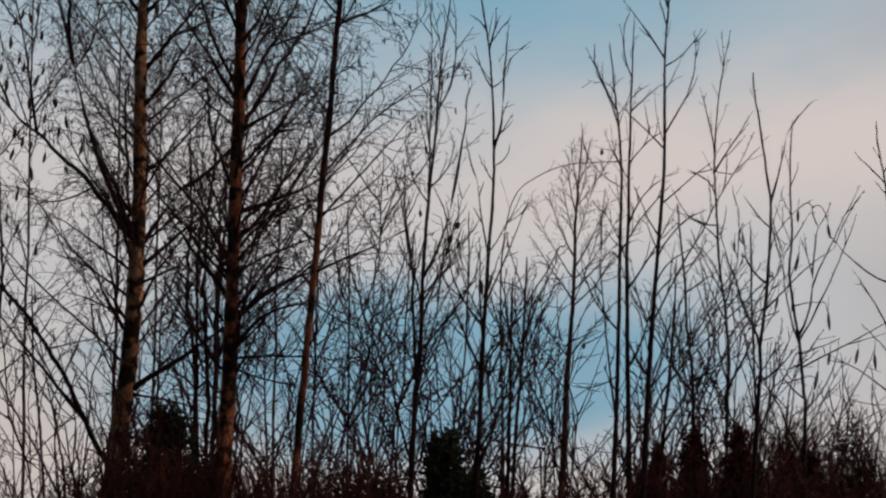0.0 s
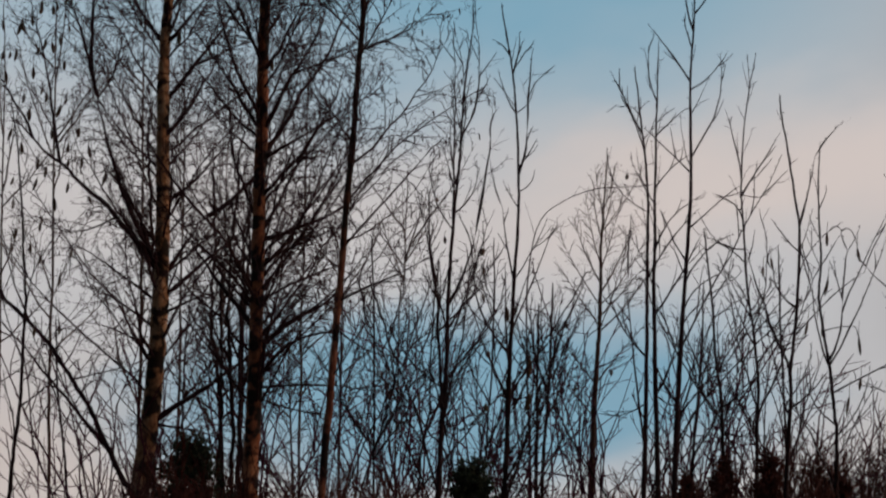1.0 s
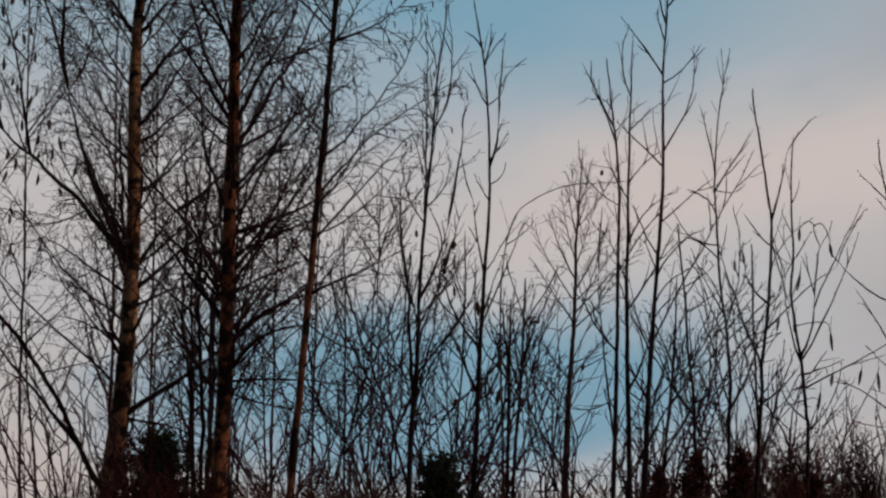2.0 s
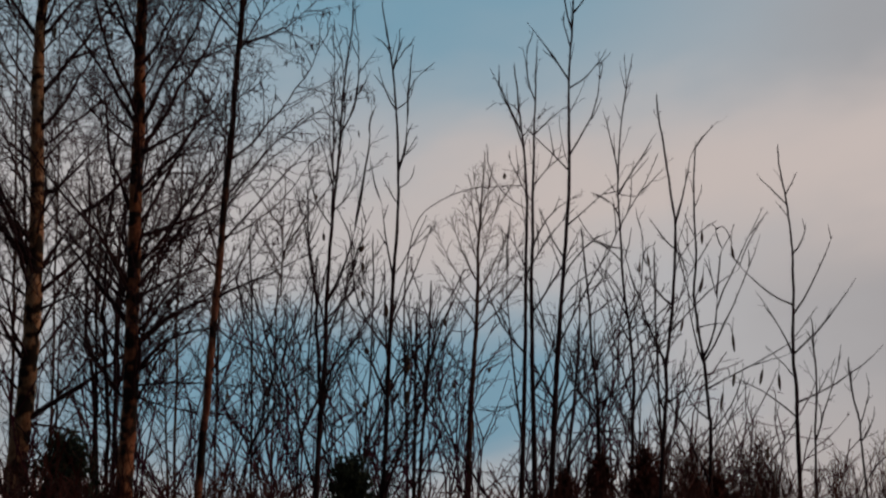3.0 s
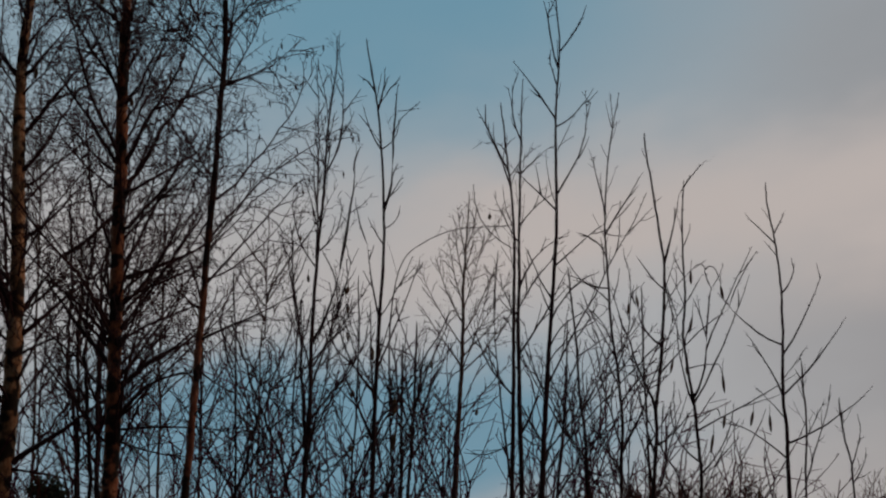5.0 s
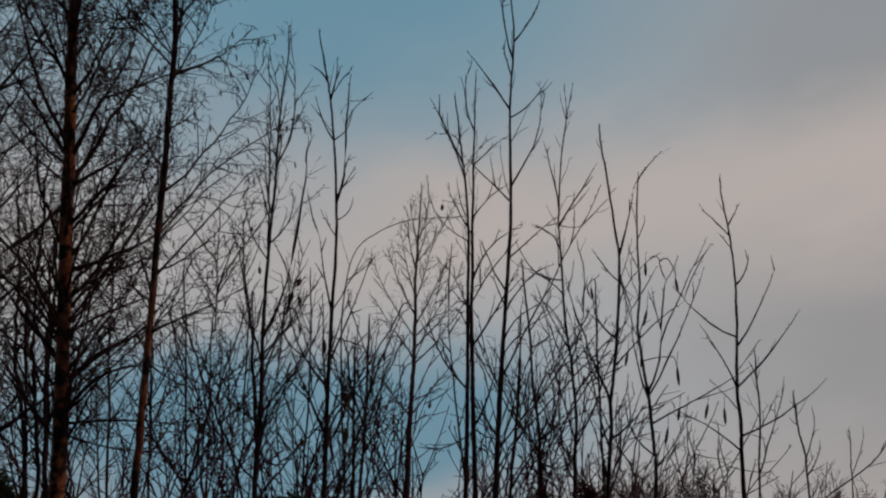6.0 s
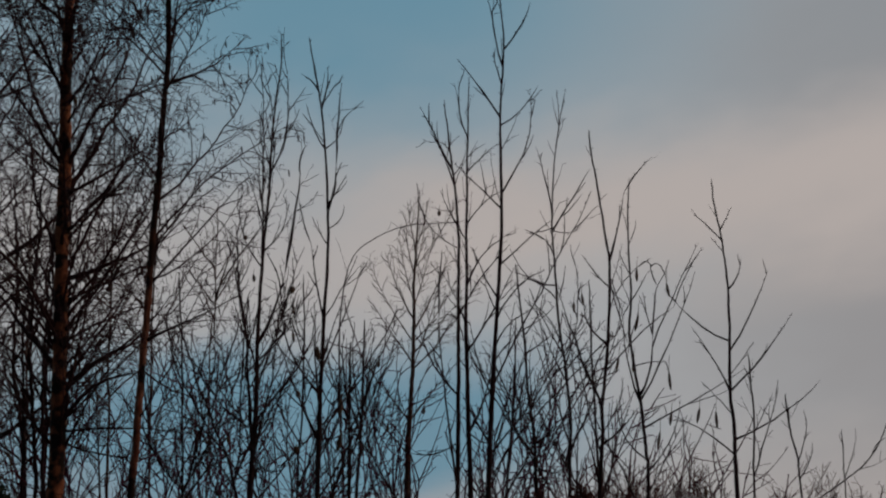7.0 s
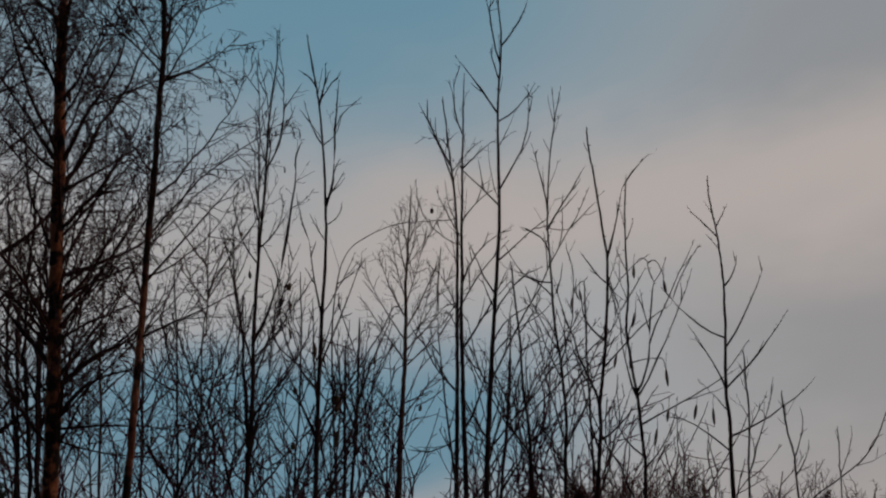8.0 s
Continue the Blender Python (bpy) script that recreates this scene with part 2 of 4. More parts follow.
def tree(style, name, category, base, stem, foot, top, limbs, label, seed, density, bark, more=0.0, wild=0, group=""):
    """A bare tree. stem: heights and offsets of the stem from its base; foot, top: radii in mm; limbs: height, the way to the tip
    (x, y, z), the bow (x, z), the radius in mm and, for a side limb, the limb that it grows from (its height is then a share of that limb); more: metres of stem above the last height; wild: freely grown limbs."""
    rng = np.random.RandomState(seed)
    st = STYLE[style]
    x, y = base
    ob = thing(name, (x, y, 0), label, category, group)
    knots = [(0, 0, -0.1)] + [(dx, 0, z) for z, dx in stem]
    rad = [foot / 1000] + [None] * len(stem)
    if more:
        z, dx = stem[-1]
        z0, dx0 = stem[-2]
        lean = (dx - dx0) / (z - z0)
        knots += [(dx + lean * more * 0.5, 0.1, z + more * 0.5), (dx + lean * more * 0.8, 0.15, z + more)]
    n = 14 + 6 * len(knots)
    line = smooth_line(knots, n)
    h = line[:, 2]
    wob = np.cumsum(rng.normal(0, 0.0035, (n, 2)), axis=0)
    line[:, 1] += wob[:, 1] * 2.5
    line[:, 0] += (wob[:, 0] - np.interp(h, [h[0], h[-1]], [wob[0, 0], wob[-1, 0]])) * 0.5
    if style in ("stem", "far"):
        line += bridge(rng, n, (0.012 if style == "stem" else 0.005) * h[-1]) * (1, 1, 0)
    topz = stem[-1][0]
    r = np.interp(h, [0, 0.5, topz, topz + more + 0.01], [foot / 1000, foot / 1000 * 0.86, top / 1000, 0.004 if more else top / 1000 * 0.9])
    r *= 1 + 0.05 * rng.normal(size=n)
    r = np.maximum(r, 0.0022)
    r[-3:] *= (0.9, 0.75, 0.4)
    web = Web()
    web.tube(line, r, 12 if foot > 60 else 8)
    part("trunk", web, bark, ob)
    twigs = Web()
    tips = TIPS.setdefault(ob.name, [])

    def clothe(path, radius, dens, first=0.12, last=0.96, taper=0.6):
        reach = st["reach"]
        if style in ("sapling", "far"):
            k = min(1.0, 0.25 + 0.55 * np.linalg.norm(path[-1] - path[0])) if style == "sapling" else 0.6
            reach = (reach[0] * k, reach[1] * k)
        if style == "sapling":
            for p in shoots(path, rng, 0.09, (0.02, 0.035), (25, 55), 0.1, 0.3, 1.0, 0.2, n=2):
                twigs.tube(p, (0.0045, 0.0025), 3)
        for p in shoots(path, rng, st["gap"] / dens, reach, st["spread"], st["rise"], first, last, taper, 7 if style == "birch" else 5, 0.6, st["wander"]):
            q = min(st["fine"] * 1.35, radius * 750) / 1000
            twigs.tube(p, np.linspace(q, q * 0.4, len(p)), 3)
            tips.append(p[-2] + ob.location)
            if style == "birch" and rng.uniform() < 0.3:
                twigs.tube(p[-1] + np.array(((0, 0, 0.01), (0.004, 0, -0.025), (0.008, 0, -0.06))), (0.003, 0.009, 0.003), 4)
            for s in shoots(p, rng, st["sub_gap"] / min(dens, 1.2), st["sub"], (25, 65), st["sub_rise"], 0.15, n=4, wander=st["wander"] * 1.3):
                q2 = st["fine"] * 0.6 / 1000
                twigs.tube(s, np.linspace(q2, q2 * 0.6, len(s)), 3)
                if style in ("birch", "stem"):
                    for u in shoots(s, rng, 0.07, (0.03, 0.10), (30, 75), -0.2, 0.2, n=2):
                        twigs.tube(u, (0.0022, 0.0028), 3)

    grown = []
    for lh, dx, dy, dz, bx, bz, rr, *on in limbs:
        if on:
            q = grown[on[0]][0]
            s = np.array([np.interp(lh, np.linspace(0, 1, len(q)), q[:, k]) for k in range(3)])
        else:
            s = np.array([np.interp(lh, h, line[:, k]) for k in range(3)])
        d = np.array((dx, dy, dz))
        ln = np.linalg.norm(d)
        m = max(6, int(ln / 0.13))
        t = np.linspace(0, 1, m)[:, None]
        p = s + d * t + np.array((bx, 0, bz)) * 4 * t * (1 - t)
        p = p + bridge(rng, m, st["bow"] * ln) + rng.normal(0, 0.003, (m, 3)) * t
        if on and lh > 0.97:
            rr_in, rr_out = grown[on[0]][1][-1], 0.45
        else:
            rr_in, rr_out = rr / 1000 * 1.2, 0.3 if style == "sapling" else 0.15 if style == "far" else 0.22
        girth = np.interp(t[:, 0], [0, 0.12, 1], [rr_in, rr / 1000, max(0.0025, rr / 1000 * rr_out)])
        if style == "sapling":
            girth[-1] *= 0.5
            girth *= 1 + 0.22 * np.maximum(0, rng.normal(size=m))
        grown.append((p, girth))
    for k in range(wild):
        lh = (rng.uniform(0.30, 0.86) if style != "sapling" else rng.uniform(0.28, 0.62)) * h[-1]
        s = np.array([np.interp(lh, h, line[:, j]) for j in range(3)])
        a, up = rng.uniform(0, 2 * np.pi), rng.uniform(0.9, 1.7)
        ln = rng.uniform(1.3, 3.1) * (1.25 - 0.7 * lh / h[-1])
        if style == "sapling":
            up, ln = up * 1.5, ln * 0.62
        d = np.array((np.cos(a), np.sin(a), up))
        d *= ln / np.linalg.norm(d)
        t = np.linspace(0, 1, 9)[:, None]
        p = s + d * t + np.array((0, 0, -0.03 * ln)) * 4 * t * (1 - t) + bridge(rng, 9, st["bow"] * 1.6 * ln)
        rr = rng.uniform(12, 21) / 1000 * (0.65 if style == "sapling" else 0.8 if style in ("far", "stem") else min(1.1, foot / 90))
        grown.append((p, np.linspace(rr, 0.0025, 9)))
    for p, rr in grown:
        web = Web()
        web.tube(p, rr, 6)
        part("limb", web, TWIG if style in ("birch", "stem") else bark, ob)
        clothe(p, rr[0], density * (np.interp(p[:, 2].mean(), (3.5, 5.0, 6.3, 7.4), (0.62, 0.85, 1.45, 2.3)) if style == "birch" else 1.0))
    k = int(n * 0.45)
    clothe(line[k:], 0.006, density * (0.8 if style != "birch" else 1.2), 0.1, 0.93, 0.8)
    if twigs.v:
        part("crown", twigs, TWIG if style in ("birch", "stem") else TWIG_FAR if style == "far" else bark, ob, kind="stuff", smooth=False)
    return ob


def birch(base, stem, foot, top, limbs, label, seed, density, wild=30):
    return tree("birch", "birch_tree", "tree", base, stem, foot, top, limbs, label, seed, density, BARK_ORANGE if seed > 30 else BARK_RED if seed > 20 else BARK_BIRCH, 2.6, wild)


def stem(base, line, foot, top, limbs, label, seed, density, wild=2):
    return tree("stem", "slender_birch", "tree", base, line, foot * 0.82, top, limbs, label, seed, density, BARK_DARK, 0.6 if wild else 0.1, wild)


def sapling(base, line, foot, top, limbs, label, seed, density, wild=5):
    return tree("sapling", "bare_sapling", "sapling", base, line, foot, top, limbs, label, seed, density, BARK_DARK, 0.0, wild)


def far(base, line, foot, top, limbs, label, seed, density, wild=8):
    return tree("far", "distant_birch", "tree", base, line, foot, top, limbs, label, seed, density, BARK_FAR, 0.3, wild)


# ---- ground ----
def make_ground():
    bm = bmesh.new()
    bmesh.ops.create_grid(bm, x_segments=90, y_segments=90, size=1.0)
    for v in bm.verts:
        r = max(abs(v.co.x), abs(v.co.y))
        k = 60 * r + 2400 * r**4
        v.co.x, v.co.y = v.co.x / (r + 1e-9) * k, v.co.y / (r + 1e-9) * k
        near = max(0.0, 1 - k / 300)
        v.co.z = near * 0.10 * noise.noise((v.co.x * 0.3, v.co.y * 0.3, 0.0)) - 0.02
    me = bpy.data.meshes.new("ground")
    bm.to_mesh(me)
    bm.free()
    me.materials.append(EARTH)
    tagged(new("ground", me), "uneven ground of withered autumn grass", "ground", kind="structure")


make_ground()

# ---- trees ----
far((-6.28, 32.0), [(2.15, -0.11), (3.38, -0.18), (4.63, -0.26), (5.89, -0.33)], 42, 9,
    [(4.42, -0.50, 0.24, 1.08, -0.05, -0.02, 9), (4.21, 0.46, -0.01, 0.94, 0.00, -0.00, 9),
     (3.80, 0.51, -0.03, 0.42, -0.02, 0.02, 9), (4.00, -0.57, 0.05, 0.63, -0.01, -0.01, 9),
     (4.63, -0.14, -0.15, 1.03, -0.00, -0.00, 7), (4.63, 0.24, -0.14, 0.98, -0.02, 0.00, 7)], "small birch with a hazy grey twig crown farther back", 79, 2.2, 16)
far((-9.31, 25.0), [(3.11, -0.10), (5.34, -0.18), (8.16, -0.28), (9.87, -0.34)], 31, 7,
    [(5.34, 0.76, -0.41, 1.38, -0.01, 0.01, 7), (5.67, -0.74, -0.26, 1.28, -0.01, -0.01, 7)], "slim bare birch standing behind the front row", 72, 1.1, 14)
far((-8.88, 26.0), [(3.15, -0.09), (5.47, -0.16), (9.47, -0.30), (11.27, -0.35)], 36, 8,
    [(5.47, 0.58, 0.20, 1.56, -0.01, 0.00, 7), (5.81, -0.83, -0.11, 1.36, -0.01, -0.01, 7)], "slim bare birch standing behind the front row", 73, 1.1, 14)
far((-7.22, 25.0), [(3.07, -0.06), (5.30, -0.10), (9.31, -0.21), (11.05, -0.24)], 41, 7,
    [(5.30, 0.59, 0.19, 1.50, -0.01, 0.00, 7), (5.62, -0.88, 0.18, 1.37, -0.00, -0.02, 7)], "slim bare birch standing behind the front row", 74, 1.1, 14)
far((-6.58, 27.0), [(3.16, -0.00), (5.57, -0.03), (6.45, -0.01), (8.24, -0.02)], 31, 8,
    [(5.57, 0.64, 0.29, 1.64, -0.02, 0.00, 7), (5.92, -0.86, -0.09, 1.42, -0.01, -0.01, 7)], "slim bare birch standing behind the front row", 75, 1.1, 14)
far((-6.41, 24.0), [(3.00, -0.04), (5.14, -0.07), (8.01, -0.13), (9.65, -0.15)], 33, 7,
    [(5.14, 0.56, 0.25, 1.46, -0.01, 0.00, 7), (5.45, -0.79, 0.01, 1.28, -0.01, -0.01, 7)], "slim bare birch standing behind the front row", 76, 1.1, 14)
far((-5.53, 25.0), [(3.04, -0.01), (5.27, -0.02), (6.91, -0.02), (8.59, -0.02)], 31, 7,
    [(5.27, 0.67, -0.07, 1.45, -0.01, 0.01, 7), (5.59, -0.68, -0.51, 1.22, -0.01, -0.01, 7)], "slim bare birch standing behind the front row", 77, 0.8, 14)
far((-5.10, 26.0), [(3.08, -0.00), (5.40, -0.01), (8.06, -0.01), (9.83, -0.01)], 33, 8,
    [(5.40, 0.78, -0.52, 1.41, -0.01, 0.01, 7), (5.74, -0.90, 0.30, 1.45, -0.00, -0.02, 7)], "slim bare birch standing behind the front row", 78, 0.8, 14)
far((-4.90, 28.0), [(3.18, 0.02), (5.68, 0.03), (7.15, 0.06), (9.02, 0.07)], 32, 8,
    [(5.68, 0.69, 0.40, 1.72, -0.02, 0.00, 8), (6.04, -0.86, -0.17, 1.45, -0.01, -0.01, 8)], "slim bare birch standing behind the front row", 79, 0.8, 14)
far((-3.70, 26.0), [(3.05, 0.07), (5.37, 0.09), (5.54, 0.13), (7.25, 0.15)], 23, 8,
    [(5.37, 0.70, 0.08, 1.54, -0.01, 0.00, 7), (5.71, -0.92, 0.34, 1.45, -0.02, -0.02, 7)], "slim bare birch standing behind the front row", 80, 0.8, 14)
stem((-4.49, 19.2), [(2.71, 0.03), (4.17, 0.03), (4.92, 0.06), (5.49, 0.07)], 49, 15,
    [(4.42, 0.44, 0.32, 1.19, -0.01, -0.00, 16), (4.17, -0.54, 0.01, 1.08, 0.03, 0.01, 16),
     (3.43, 0.60, -0.01, 0.72, -0.03, 0.03, 16)], "slender dark birch stem in a crowded clump", 24, 0.8)
stem((-4.79, 20.5), [(2.79, -0.16), (4.09, -0.25), (5.15, -0.31), (6.10, -0.37)], 48, 16,
    [(4.35, 0.56, -0.22, 1.02, 0.00, -0.00, 17), (3.96, -0.63, 0.03, 0.94, 0.01, 0.00, 17),
     (3.43, 0.63, -0.08, 0.37, -0.03, 0.05, 17)], "slender dark birch stem in a crowded clump", 25, 0.8)
stem((-5.43, 20.0), [(2.77, -0.14), (3.91, -0.20), (5.21, -0.29), (6.54, -0.40)], 47, 16,
    [(4.30, 0.56, -0.48, 1.20, 0.04, -0.01, 16), (3.78, -0.60, 0.17, 1.20, -0.02, -0.02, 16),
     (3.53, 0.61, 0.04, 0.76, 0.00, -0.00, 16)], "slender dark birch stem in a crowded clump", 26, 0.85)
great_birch = birch((-5.67, 19.0), [(2.23, 0.17), (3.23, 0.27), (3.86, 0.31), (4.69, 0.34), (5.73, 0.32), (6.58, 0.30), (7.31, 0.30), (7.93, 0.35)], 148, 57,
    [(7.33, -0.39, -0.09, 0.58, -0.02, 0.00, 29), (7.35, 0.52, -0.13, 0.52, 0.04, -0.02, 29),
     (4.69, -0.81, -0.07, 2.04, -0.09, -0.02, 39), (4.69, -1.86, 0.03, 1.86, 0.02, 0.04, 36),
     (6.65, 0.90, -0.05, 1.20, 0.04, 0.01, 29), (6.25, 0.75, -0.33, 0.92, 0.05, -0.00, 29),
     (5.86, -0.82, -0.44, 1.09, -0.08, -0.02, 14), (5.50, 0.91, -0.04, 0.96, 0.10, -0.04, 21),
     (4.64, 0.36, 0.17, 0.67, 0.00, 0.00, 36), (4.42, 1.05, 0.07, 0.88, 0.04, 0.02, 29),
     (4.23, 0.85, -0.05, 0.25, 0.05, 0.07, 18), (4.34, -1.07, -0.05, 0.74, -0.03, 0.05, 18),
     (4.04, -1.00, 0.23, 0.60, 0.01, 0.07, 18), (3.03, 1.55, -0.26, 1.02, 0.05, -0.05, 34),
     (1.00, -0.09, 0.00, 1.34, -0.06, -0.00, 29, 2), (1.00, -0.46, 0.11, 1.32, -0.01, 0.06, 21, 2),
     (1.00, 0.28, -0.08, 0.76, 0.06, -0.03, 14, 2), (0.69, -0.57, 0.19, 2.11, 0.06, 0.02, 18, 3),
     (0.86, -0.58, 0.00, 0.94, 0.03, 0.02, 18, 3), (0.31, -1.25, 0.21, 0.17, -0.02, -0.21, 11, 3),
     (1.00, 0.78, 0.00, 0.74, 0.05, -0.05, 32, 8), (0.34, 0.69, 0.00, 0.32, 0.01, -0.01, 18, 4),
     (7.40, 0.15, 0.13, 0.64, 0.04, -0.01, 25), (3.03, 0.94, 0.09, -0.24, 0.15, 0.03, 14),
     (3.85, -0.78, -0.13, 0.29, -0.04, 0.06, 14), (5.07, 0.66, 0.23, 0.69, -0.02, 0.06, 14)], "tall birch with brown peeling bark and bare hanging twigs", 14, 1.05, 36)
stem((-5.28, 19.0), [(1.14, 0.06), (1.80, -0.06), (2.21, -0.23), (2.60, -0.50), (2.81, -0.61), (3.06, -0.74), (3.34, -0.89), (3.66, -1.10), (3.98, -1.35), (4.20, -1.59), (4.40, -1.80), (4.60, -1.94), (4.97, -2.30)], 54, 20,
    [(2.81, -1.31, -0.05, 1.42, 0.03, -0.03, 24), (3.51, 0.83, -0.23, 0.16, 0.01, 0.00, 9),
     (4.15, -0.41, 0.02, 1.15, -0.05, -0.02, 12), (3.96, 0.39, 0.23, 0.58, 0.02, -0.02, 6),
     (0.45, -0.62, 0.10, 0.22, 0.00, 0.05, 9, 0)], "leaning birch stem growing from a shared root", 12, 0.4)
red_birch = birch((-3.91, 17.0), [(2.17, 0.09), (2.83, 0.12), (3.73, 0.12), (4.87, 0.105), (6.04, 0.10), (6.63, 0.085), (7.23, 0.10)], 107, 54,
    [(6.84, 0.20, 0.02, 0.36, 0.02, 0.00, 19), (5.81, -0.91, -0.00, 1.29, 0.04, 0.03, 22),
     (5.82, 0.71, -0.22, 1.35, 0.03, 0.00, 26), (5.58, 0.88, 0.41, 1.85, 0.04, -0.02, 26),
     (4.70, 0.95, 0.22, 0.48, 0.08, -0.02, 26), (4.72, 0.73, 0.19, 1.43, -0.03, 0.03, 22),
     (3.60, 0.78, -0.03, 0.48, 0.00, 0.05, 35), (3.25, 0.82, -0.17, 0.51, -0.07, 0.14, 26),
     (3.77, -0.78, 0.26, 0.98, -0.01, 0.00, 32), (3.22, 1.26, -0.05, -0.05, 0.05, 0.05, 13),
     (6.45, 0.55, -0.35, 0.86, 0.04, -0.00, 19), (4.87, -0.24, -0.33, 1.67, -0.13, -0.02, 19),
     (5.55, 1.00, -0.15, 0.54, 0.06, 0.01, 19), (0.42, 1.10, 0.00, 0.36, -0.00, 0.03, 13, 2),
     (3.14, 1.21, 0.32, -0.16, 0.02, -0.09, 10), (4.41, -0.46, 0.18, 1.09, -0.03, -0.02, 16),
     (4.47, 0.95, 0.24, 0.47, 0.04, 0.04, 16), (5.16, 0.91, -0.34, 1.24, 0.12, -0.04, 19),
     (3.95, -0.92, -0.21, 0.89, 0.08, 0.08, 19), (4.07, 1.01, -0.08, 0.38, 0.03, 0.07, 16),
     (2.94, 0.59, -0.10, 0.99, -0.01, 0.02, 16)], "birch with reddish brown bark and dark knots", 21, 1.25, 46)
stem((-4.11, 17.6), [(2.19, -0.03), (3.22, -0.06), (4.04, -0.07), (4.99, -0.06), (5.83, -0.05)], 44, 11,
    [(4.16, 0.19, -0.07, 1.23, 0.05, -0.01, 12), (3.57, -0.44, -0.34, 1.18, -0.06, -0.02, 14),
     (3.11, 0.27, 0.25, 0.97, -0.00, -0.00, 12)], "slender birch stem standing close behind a larger birch", 22, 1.0)
slim_birch = birch((-2.95, 15.5), [(2.48, 0.16), (2.87, 0.19), (3.46, 0.23), (4.06, 0.27), (4.77, 0.32), (5.60, 0.38), (6.44, 0.44), (7.04, 0.44)], 47, 25,
    [(6.39, 0.10, 0.00, 0.81, 0.01, -0.00, 18), (5.11, 0.87, 0.44, 1.43, 0.05, -0.05, 12),
     (4.77, 1.27, 0.37, 1.17, -0.08, 0.07, 12), (4.36, 0.93, -0.09, 0.99, 0.00, -0.01, 12),
     (3.86, 0.89, -0.28, 0.34, 0.01, 0.01, 12), (6.18, 0.67, 0.24, 0.49, 0.03, -0.06, 12),
     (6.66, 0.37, -0.08, 0.50, 0.01, -0.00, 9), (3.96, -0.56, -0.30, -0.57, -0.00, -0.01, 12),
     (4.98, -0.53, -0.18, -0.74, 0.03, -0.03, 9), (4.67, 0.41, 0.23, 0.61, 0.03, -0.03, 9),
     (3.61, 0.70, 0.25, -0.26, -0.03, -0.06, 9), (4.41, 0.78, 0.32, 0.83, 0.06, -0.10, 9)], "slim leaning birch with orange brown bark", 31, 0.95, 14)
sapling((-6.43, 17.0), [(2.16, 0.19), (2.55, 0.23), (3.06, 0.28), (3.97, 0.30), (4.61, 0.25), (5.49, 0.16), (6.28, 0.03)], 32, 5,
    [(3.97, 0.31, -0.06, 0.80, -0.06, 0.02, 7), (3.03, 0.58, 0.06, 0.49, 0.02, -0.01, 9),
     (3.51, -0.25, -0.25, 0.94, -0.03, -0.01, 7), (2.61, -0.21, -0.04, 0.79, 0.06, 0.01, 9),
     (3.28, 0.49, 0.09, 0.47, 0.02, -0.02, 5)], "thin bare sapling with dark bark beside the birches", 41, 0.7, 0)
sapling((-6.40, 20.0), [(2.26, -0.25), (2.92, -0.32), (3.58, -0.42), (4.39, -0.48)], 26, 9,
    [(3.32, -0.29, -0.32, 0.90, -0.01, -0.00, 8), (3.05, 0.36, 0.03, 0.80, 0.02, -0.01, 8)], "thin bare sapling with dark bark beside the birches", 42, 0.8, 0)
stem((-5.26, 19.5), [(2.25, 0.05), (3.02, 0.10), (4.05, 0.10), (4.83, 0.11)], 26, 9,
    [(3.92, 0.37, -0.23, 0.74, 0.00, 0.00, 10), (3.40, -0.25, -0.19, 0.69, -0.05, -0.02, 10)], "slender birch stem among the larger birches", 23, 0.9)
stem((-4.07, 18.2), [(2.21, -0.09), (3.04, -0.18), (4.12, -0.18), (4.92, -0.17)], 42, 14,
    [(3.64, -0.39, 0.32, 1.03, -0.01, -0.01, 15), (3.88, 0.09, 0.04, 0.98, 0.03, -0.01, 12),
     (3.28, -0.50, 0.14, 0.62, 0.03, 0.01, 12)], "slender birch stem standing close behind a larger birch", 27, 1.2)
forked_alder = sapling((-1.84, 15.5), [(2.46, 0.09), (3.24, 0.13), (3.79, 0.14), (4.45, 0.18), (5.11, 0.24), (5.53, 0.26), (5.95, 0.30), (6.37, 0.36), (6.67, 0.36)], 41, 5,
    [(3.82, 0.23, 0.16, 0.66, 0.02, -0.01, 17), (4.54, -0.01, -0.04, 1.82, 0.01, -0.01, 9),
     (5.37, 0.13, 0.23, 1.02, 0.07, -0.02, 9), (2.75, -0.17, 0.03, 2.19, 0.05, -0.01, 17),
     (4.50, -0.23, 0.11, 0.75, -0.07, -0.03, 6), (3.14, 0.58, 0.20, 0.92, 0.03, -0.03, 11),
     (3.05, -0.60, -0.01, 0.81, -0.08, -0.06, 6), (1.00, 0.14, 0.00, 0.92, 0.01, -0.00, 15, 0),
     (1.00, 0.05, 0.00, 0.27, -0.02, 0.00, 9, 7), (4.65, 0.20, 0.08, 0.50, 0.07, -0.03, 6),
     (0.61, 0.21, 0.00, 0.18, 0.01, -0.01, 4, 7), (1.00, -0.02, 0.00, 0.44, -0.02, -0.00, 4, 2),
     (5.22, -0.02, -0.39, 1.07, 0.07, 0.00, 6), (3.59, 0.30, -0.27, 0.70, 0.06, -0.02, 6),
     (2.85, 0.40, 0.07, 0.10, 0.00, -0.20, 6)], "tall bare alder sapling with forked upright stems", 51, 1.1, 7)
